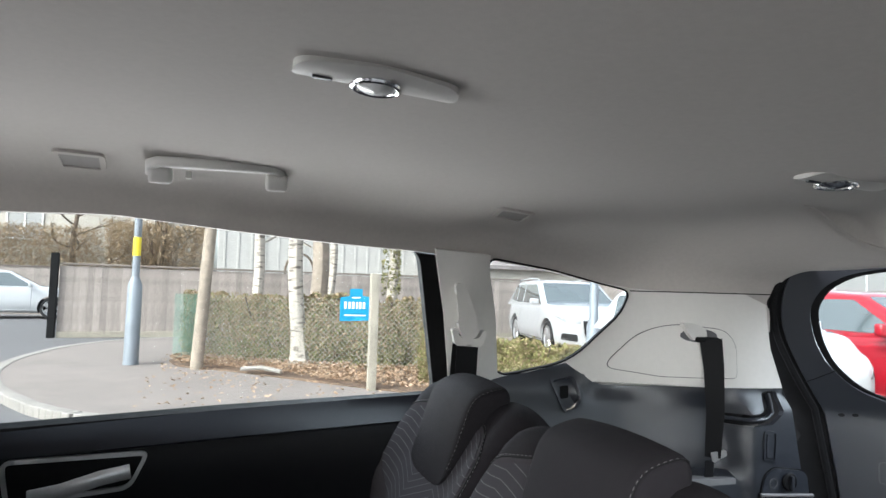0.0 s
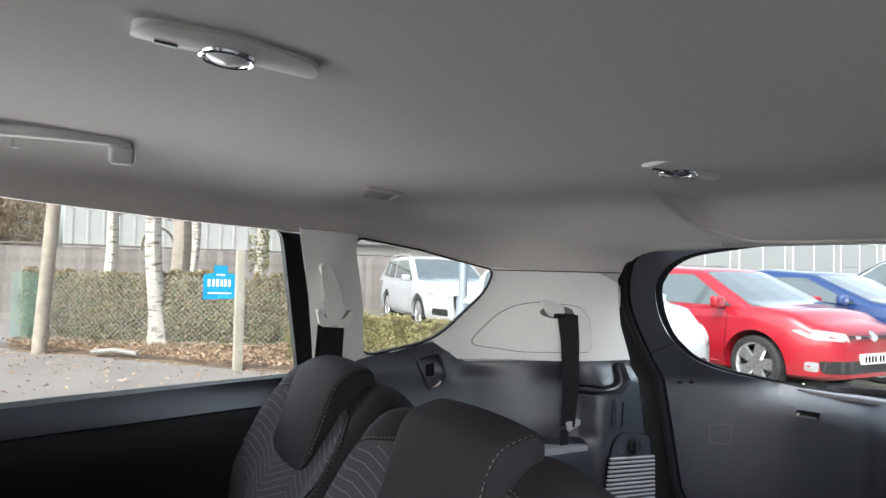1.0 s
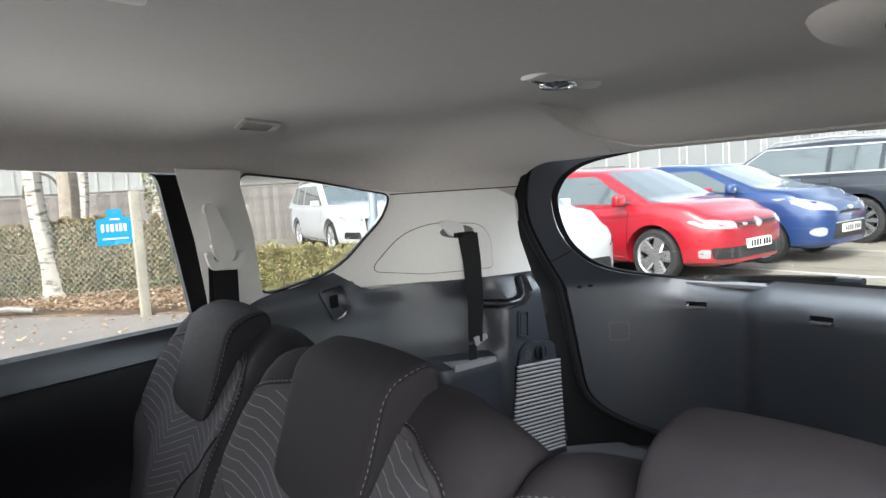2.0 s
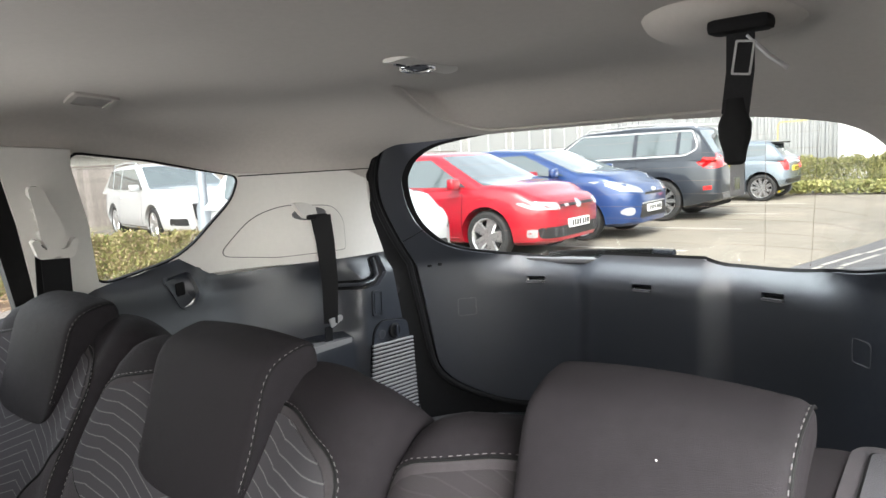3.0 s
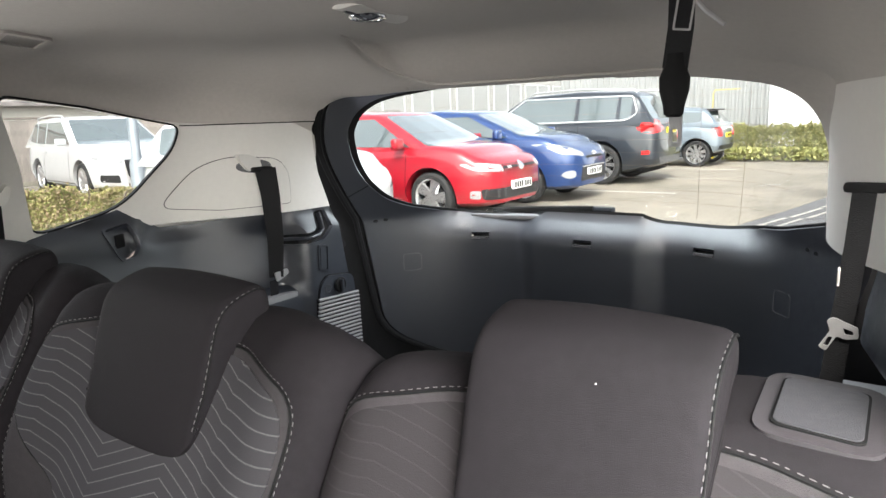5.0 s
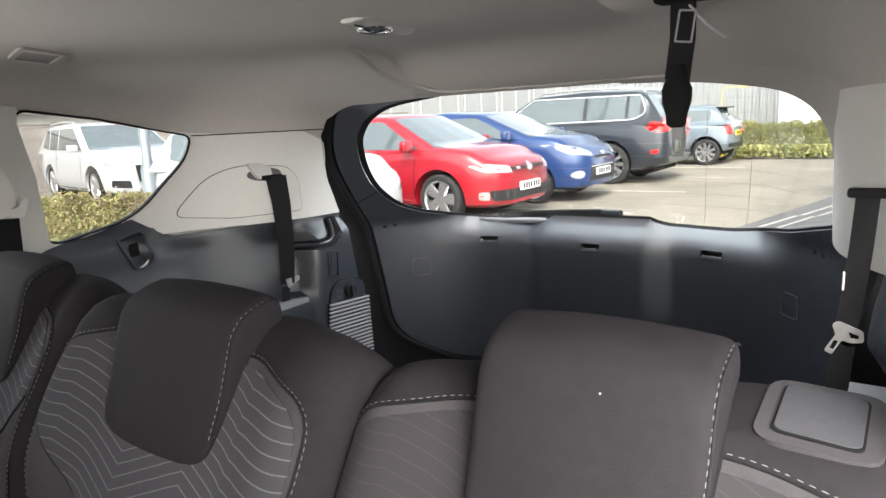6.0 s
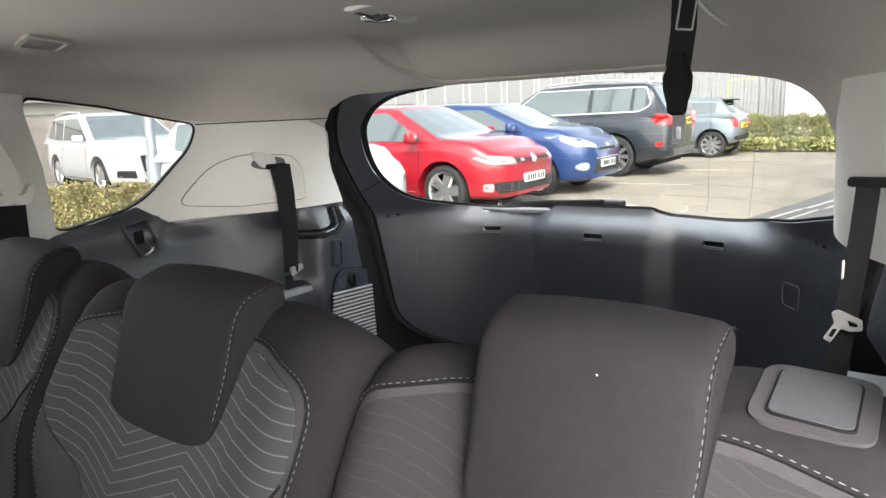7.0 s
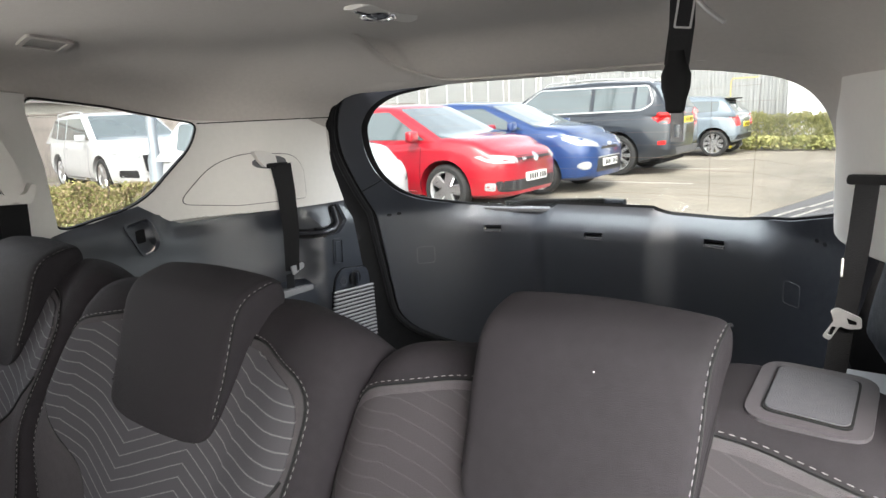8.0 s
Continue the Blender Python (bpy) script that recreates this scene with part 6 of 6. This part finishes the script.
    for way in ("left", "right"):
        fr = lambda z: g0 + (g1 - g0) * (z - belt) / (H - belt)
        a0 = g0 + 0.34 + 0.04
        onto("side_window", rounded([(a0 - 0.08, bt), (mid - 0.04, bt + 0.01), (mid - 0.03, tp), (g1 + 0.12, tp)], 0.02), way, M_CARGLASS, 0.006)
        if rails or L > 4.3:
            onto("side_window", rounded([(mid + 0.04, bt + 0.01), (g2 - 0.32, bt + 0.015), (g2 - 0.30, tp), (mid + 0.05, tp)], 0.02), way, M_CARGLASS, 0.006)
            onto("side_window", rounded([(g2 - 0.25, bt + 0.02), (g3 - 0.42, bt + 0.07), (g2 - 0.02, tp - 0.02), (g2 - 0.23, tp)], 0.04), way, M_CARGLASS, 0.006)
        else:
            onto("side_window", rounded([(mid + 0.04, bt + 0.01), (g3 - 0.40, bt + 0.05), (g2 - 0.04, tp - 0.02), (mid + 0.05, tp)], 0.05), way, M_CARGLASS, 0.006)
        s = 1 if way == "left" else -1
        mr = part("mirror", move(box(0.10, 0.20, 0.14, 0.035, 3), pose(-g0 - 0.40, s * (w2 + 0.07), belt + 0.07, 0, 0, -s * 8)), mat, t)
        onto("door_gap", [(g0 + 0.36, 0.32), (g0 + 0.368, 0.32), (g0 + 0.348, belt - 0.02), (g0 + 0.34, belt - 0.02)], way, M_BLACK, 0.002, 0.05, 0.006)
        onto("door_gap", [(mid + 0.06, 0.34), (mid + 0.068, 0.34), (mid + 0.048, belt - 0.02), (mid + 0.04, belt - 0.02)], way, M_BLACK, 0.002, 0.05, 0.006)
        onto("door_handle", rounded([(mid - 0.16, belt - 0.13), (mid + 0.02, belt - 0.13), (mid + 0.02, belt - 0.165), (mid - 0.16, belt - 0.165)], 0.012), way, mat, 0.03, 0.05, 0.02)
        onto("side_skirt", [(ov + 0.45, 0.225), (ov + wb - 0.45, 0.225), (ov + wb - 0.45, 0.30), (ov + 0.45, 0.30)], way, M_GRILLE if rails else mat, 0.012, 0.08, 0.02)
        for x in axles:
            wheel(t, x, s * (w2 * 0.975 - 0.125), r, spokes, s)
    if rails:
        for s in (1, -1):
            yr = w2 * 0.935 - kl * (H - 0.1 - belt) - 0.06
            part("roof_rail", sweep([(-g1 - 0.15, s * yr, H - 0.06), (-g1 - 0.25, s * yr, H - 0.0), (-(g1 + g2) / 2, s * yr, H + 0.03), (-g2 + 0.05, s * yr, H - 0.01), (-g2 - 0.02, s * yr, H - 0.07)], disc(0.018, 8)), M_STEEL, t, "silver roof rail")
    if face:
        face(t, onto, w2, hood)
    if rear:
        rear(t, onto, w2, belt, H)
    return t


def sym(pts):
    return pts, [(-a, b) for a, b in pts]


def number_plate(t, onto, way, z, mat, w=0.26):
    p = onto("number_plate", rounded([(-w, z - 0.055), (w, z - 0.055), (w, z + 0.055), (-w, z + 0.055)], 0.01), way, mat, 0.03, 0.1, 0.03)
    for i in range(7):
        u = -0.19 + 0.062 * i + (0.03 if i > 3 else 0)
        onto("bar", [(u - 0.017, z - 0.035), (u + 0.017, z - 0.035), (u + 0.017, z + 0.035), (u - 0.017, z + 0.035)], way, M_BLACK, 0.033, 0.1, 0.002, par=p)


def face_red(t, onto, w2, hood):
    for pts in sym(rounded([(0.46, 0.645), (0.76, 0.665), (0.82, 0.755), (0.70, 0.765), (0.45, 0.735)], 0.03)):
        onto("headlamp", pts, "front", M_LAMP, 0.006, 0.04)
    onto("grille", rounded([(-0.44, 0.655), (0.44, 0.655), (0.43, 0.735), (-0.43, 0.735)], 0.02), "front", M_GRILLE, 0.006)
    for z in (0.668, 0.722):
        onto("red_strip", [(-0.43, z - 0.006), (0.43, z - 0.006), (0.43, z + 0.006), (-0.43, z + 0.006)], "front", M_RED, 0.012, 0.08, 0.01)
    onto("badge", oval(0, 0.70, 0.062, 0.062), "front", M_CHROME, 0.02, 0.05)
    onto("badge_bar", [(-0.33, 0.682), (-0.25, 0.682), (-0.25, 0.71), (-0.33, 0.71)], "front", M_STEEL, 0.014, 0.05)
    onto("intake", rounded([(-0.70, 0.30), (0.70, 0.30), (0.74, 0.44), (-0.74, 0.44)], 0.04), "front", M_GRILLE, 0.006)
    for i in range(5):
        for s in (-1, 1):
            onto("intake_bar", [(s * 0.40, 0.325 + 0.023 * i), (s * 0.70, 0.325 + 0.023 * i), (s * 0.70, 0.333 + 0.023 * i), (s * 0.40, 0.333 + 0.023 * i)], "front", M_GREYD, 0.012, 0.1, 0.01)
    for pts in sym(rounded([(0.72, 0.31), (0.77, 0.32), (0.785, 0.42), (0.735, 0.42)], 0.02)):
        onto("fog_lamp", pts, "front", M_LAMP, 0.012, 0.04)
    number_plate(t, onto, "front", 0.455, M_PLATE_W)


def face_blue(t, onto, w2, hood):
    for pts in sym(rounded([(0.40, 0.70), (0.72, 0.74), (0.82, 0.90), (0.66, 0.88), (0.38, 0.76)], 0.04)):
        onto("headlamp", pts, "front", M_LAMP, 0.006, 0.04)
    onto("grille", rounded([(-0.50, 0.33), (0.50, 0.33), (0.42, 0.54), (-0.42, 0.54)], 0.04), "front", M_GRILLE, 0.006)
    onto("upper_grille", rounded([(-0.32, 0.665), (0.32, 0.665), (0.30, 0.70), (-0.30, 0.70)], 0.015), "front", M_GRILLE, 0.006)
    onto("chrome_strip", rounded([(-0.42, 0.535), (0.42, 0.535), (0.42, 0.552), (-0.42, 0.552)], 0.005), "front", M_STEEL, 0.012, 0.1)
    onto("badge", oval(0, 0.735, 0.075, 0.03), "front", M_STEEL, 0.012, 0.05)
    for pts in sym(oval(0.66, 0.44, 0.07, 0.06)):
        onto("fog_lamp", pts, "front", M_LAMP, 0.01, 0.04)
    number_plate(t, onto, "front", 0.46, M_PLATE_W)


def face_white(t, onto, w2, hood):
    for pts in sym(rounded([(0.44, 0.70), (0.76, 0.72), (0.88, 0.84), (0.72, 0.85), (0.44, 0.78)], 0.03)):
        onto("headlamp", pts, "front", M_LAMP, 0.006, 0.04)
    onto("grille", rounded([(-0.36, 0.42), (0.36, 0.42), (0.42, 0.82), (-0.42, 0.82)], 0.05), "front", M_GRILLE, 0.006)
    onto("grille_frame", rounded([(-0.38, 0.40), (0.38, 0.40), (0.44, 0.84), (-0.44, 0.84)], 0.05), "front", M_STEEL, 0.012, 0.06, 0.02, [rounded([(-0.35, 0.43), (0.35, 0.43), (0.41, 0.81), (-0.41, 0.81)], 0.05)])
    for pts in sym(rounded([(0.50, 0.33), (0.80, 0.36), (0.80, 0.50), (0.52, 0.48)], 0.03)):
        onto("intake", pts, "front", M_GRILLE, 0.006, 0.05)
    number_plate(t, onto, "front", 0.52, M_PLATE_W)


def face_small_white(t, onto, w2, hood):
    for pts in sym(rounded([(0.45, 0.62), (0.74, 0.68), (0.82, 0.84), (0.66, 0.82)], 0.03)):
        onto("headlamp", pts, "front", M_LAMP, 0.006, 0.04)
    onto("grille", rounded([(-0.55, 0.32), (0.55, 0.32), (0.45, 0.52), (-0.45, 0.52)], 0.04), "front", M_GRILLE, 0.006)
    for pts in sym(rounded([(0.58, 0.30), (0.80, 0.33), (0.80, 0.50), (0.66, 0.46)], 0.03)):
        onto("intake", pts, "front", M_GRILLE, 0.006, 0.05)


def rear_suv(t, onto, w2, belt, H):
    for pts in sym(rounded([(0.46, 0.98), (0.88, 0.93), (0.90, 1.12), (0.72, 1.20), (0.50, 1.12)], 0.03)):
        onto("tail_lamp", pts, "rear", M_TAIL, 0.008, 0.04)
    for way in ("left", "right"):
        onto("tail_lamp", rounded([(4.50, 1.00), (4.82, 0.97), (4.82, 1.12), (4.60, 1.14)], 0.03), way, M_TAIL, 0.008, 0.04)
        onto("reflector", rounded([(4.60, 0.56), (4.74, 0.57), (4.74, 0.64), (4.60, 0.63)], 0.01), way, M_TAIL, 0.008, 0.04)
        onto("sill", [(1.25, 0.26), (3.4, 0.26), (3.4, 0.40), (1.25, 0.38)], way, M_GREYD, 0.014, 0.1)
        band = rounded([(1.50, belt + 0.0), (4.30, belt + 0.03), (4.52, belt + 0.16), (4.40, H - 0.115), (2.24, H - 0.100)], [0.04, 0.10, 0.10, 0.06, 0.06])
        onto("window_trim", band, way, M_STEEL, 0.014, 0.06, 0.014, [grow(band, -0.024)], lab="bright metal window surround")
    number_plate(t, onto, "rear", 0.98, M_PLATE_Y)
    onto("bumper_insert", rounded([(-0.6, 0.36), (0.6, 0.36), (0.7, 0.5), (-0.7, 0.5)], 0.03), "rear", M_GREYD, 0.01)


def rear_small(t, onto, w2, belt, H):
    for pts in sym(rounded([(0.60, 0.70), (0.74, 0.70), (0.76, 0.92), (0.62, 0.94)], 0.03)):
        onto("tail_lamp", pts, "rear", M_TAIL, 0.01, 0.04)
    number_plate(t, onto, "rear", 0.72, M_PLATE_Y)
    onto("bumper_strip", [(-0.7, 0.40), (0.7, 0.40), (0.7, 0.50), (-0.7, 0.50)], "rear", M_GRILLE, 0.01, 0.1)
    part("spoiler", box(0.20, 1.0, 0.03, 0.012, 2, (-3.40, 0, 1.315)), M_BLACK, t, "black roof spoiler")


car("car", "bright red hatchback with silver five-spoke wheels", 4.21, 1.79, 1.47, M_RED, 0.88, 0.95, (0.88, 1.72, 3.50, 4.12), 2.58, 0.87, 0.325, (-3.5, 7.9), 0, 5, face_red)
car("car", "dark blue small hatchback beside the red one", 3.95, 1.73, 1.46, M_BLUE, 0.92, 0.98, (0.78, 1.72, 3.35, 3.90), 2.49, 0.80, 0.305, (-3.33, 10.0), 0, 5, face_blue)
car("car", "dark slate estate off-roader parked with its tail out", 4.85, 1.93, 1.74, M_SLATE, 1.02, 1.14, (1.25, 2.15, 4.42, 4.80), 2.93, 0.90, 0.375, (-7.85, 12.95), 180, 10, None, rear_suv, True)
car("car", "pale ice-blue compact hatchback with its tail out", 3.70, 1.69, 1.41, M_ICE, 0.92, 0.97, (0.95, 1.50, 3.30, 3.64), 2.47, 0.70, 0.305, (-6.55, 17.2), 180, 9, None, rear_small)
# length cut short so that the tail fits the camera's view
car("car", "white car with a dark intake, shortened to fit the view", 2.75, 1.60, 1.46, M_CARWHITE, 0.92, 0.97, (0.62, 1.30, 2.35, 2.70), 1.82, 0.50, 0.29, (-3.85, 5.15), 0, 5, face_small_white)
car("car", "white large estate car with roof rails beyond the hedge", 4.70, 1.90, 1.66, M_CARWHITE, 0.98, 1.06, (1.15, 2.05, 4.00, 4.62), 2.80, 0.90, 0.36, (-11.6, 7.6), -10, 5, face_white, None, True)
car("car", "white off-roader parked across the far road", 4.60, 1.88, 1.64, M_CARWHITE, 0.98, 1.06, (1.15, 2.05, 4.00, 4.55), 2.70, 0.90, 0.36, (-25.8, -4.75), 101, 5, face_white, None, False)

# everything outdoors is lowered a little to fit the camera's view
for ob in scene.objects:
    if ob not in INDOORS and ob.parent is None:
        ob.location.z -= 0.06
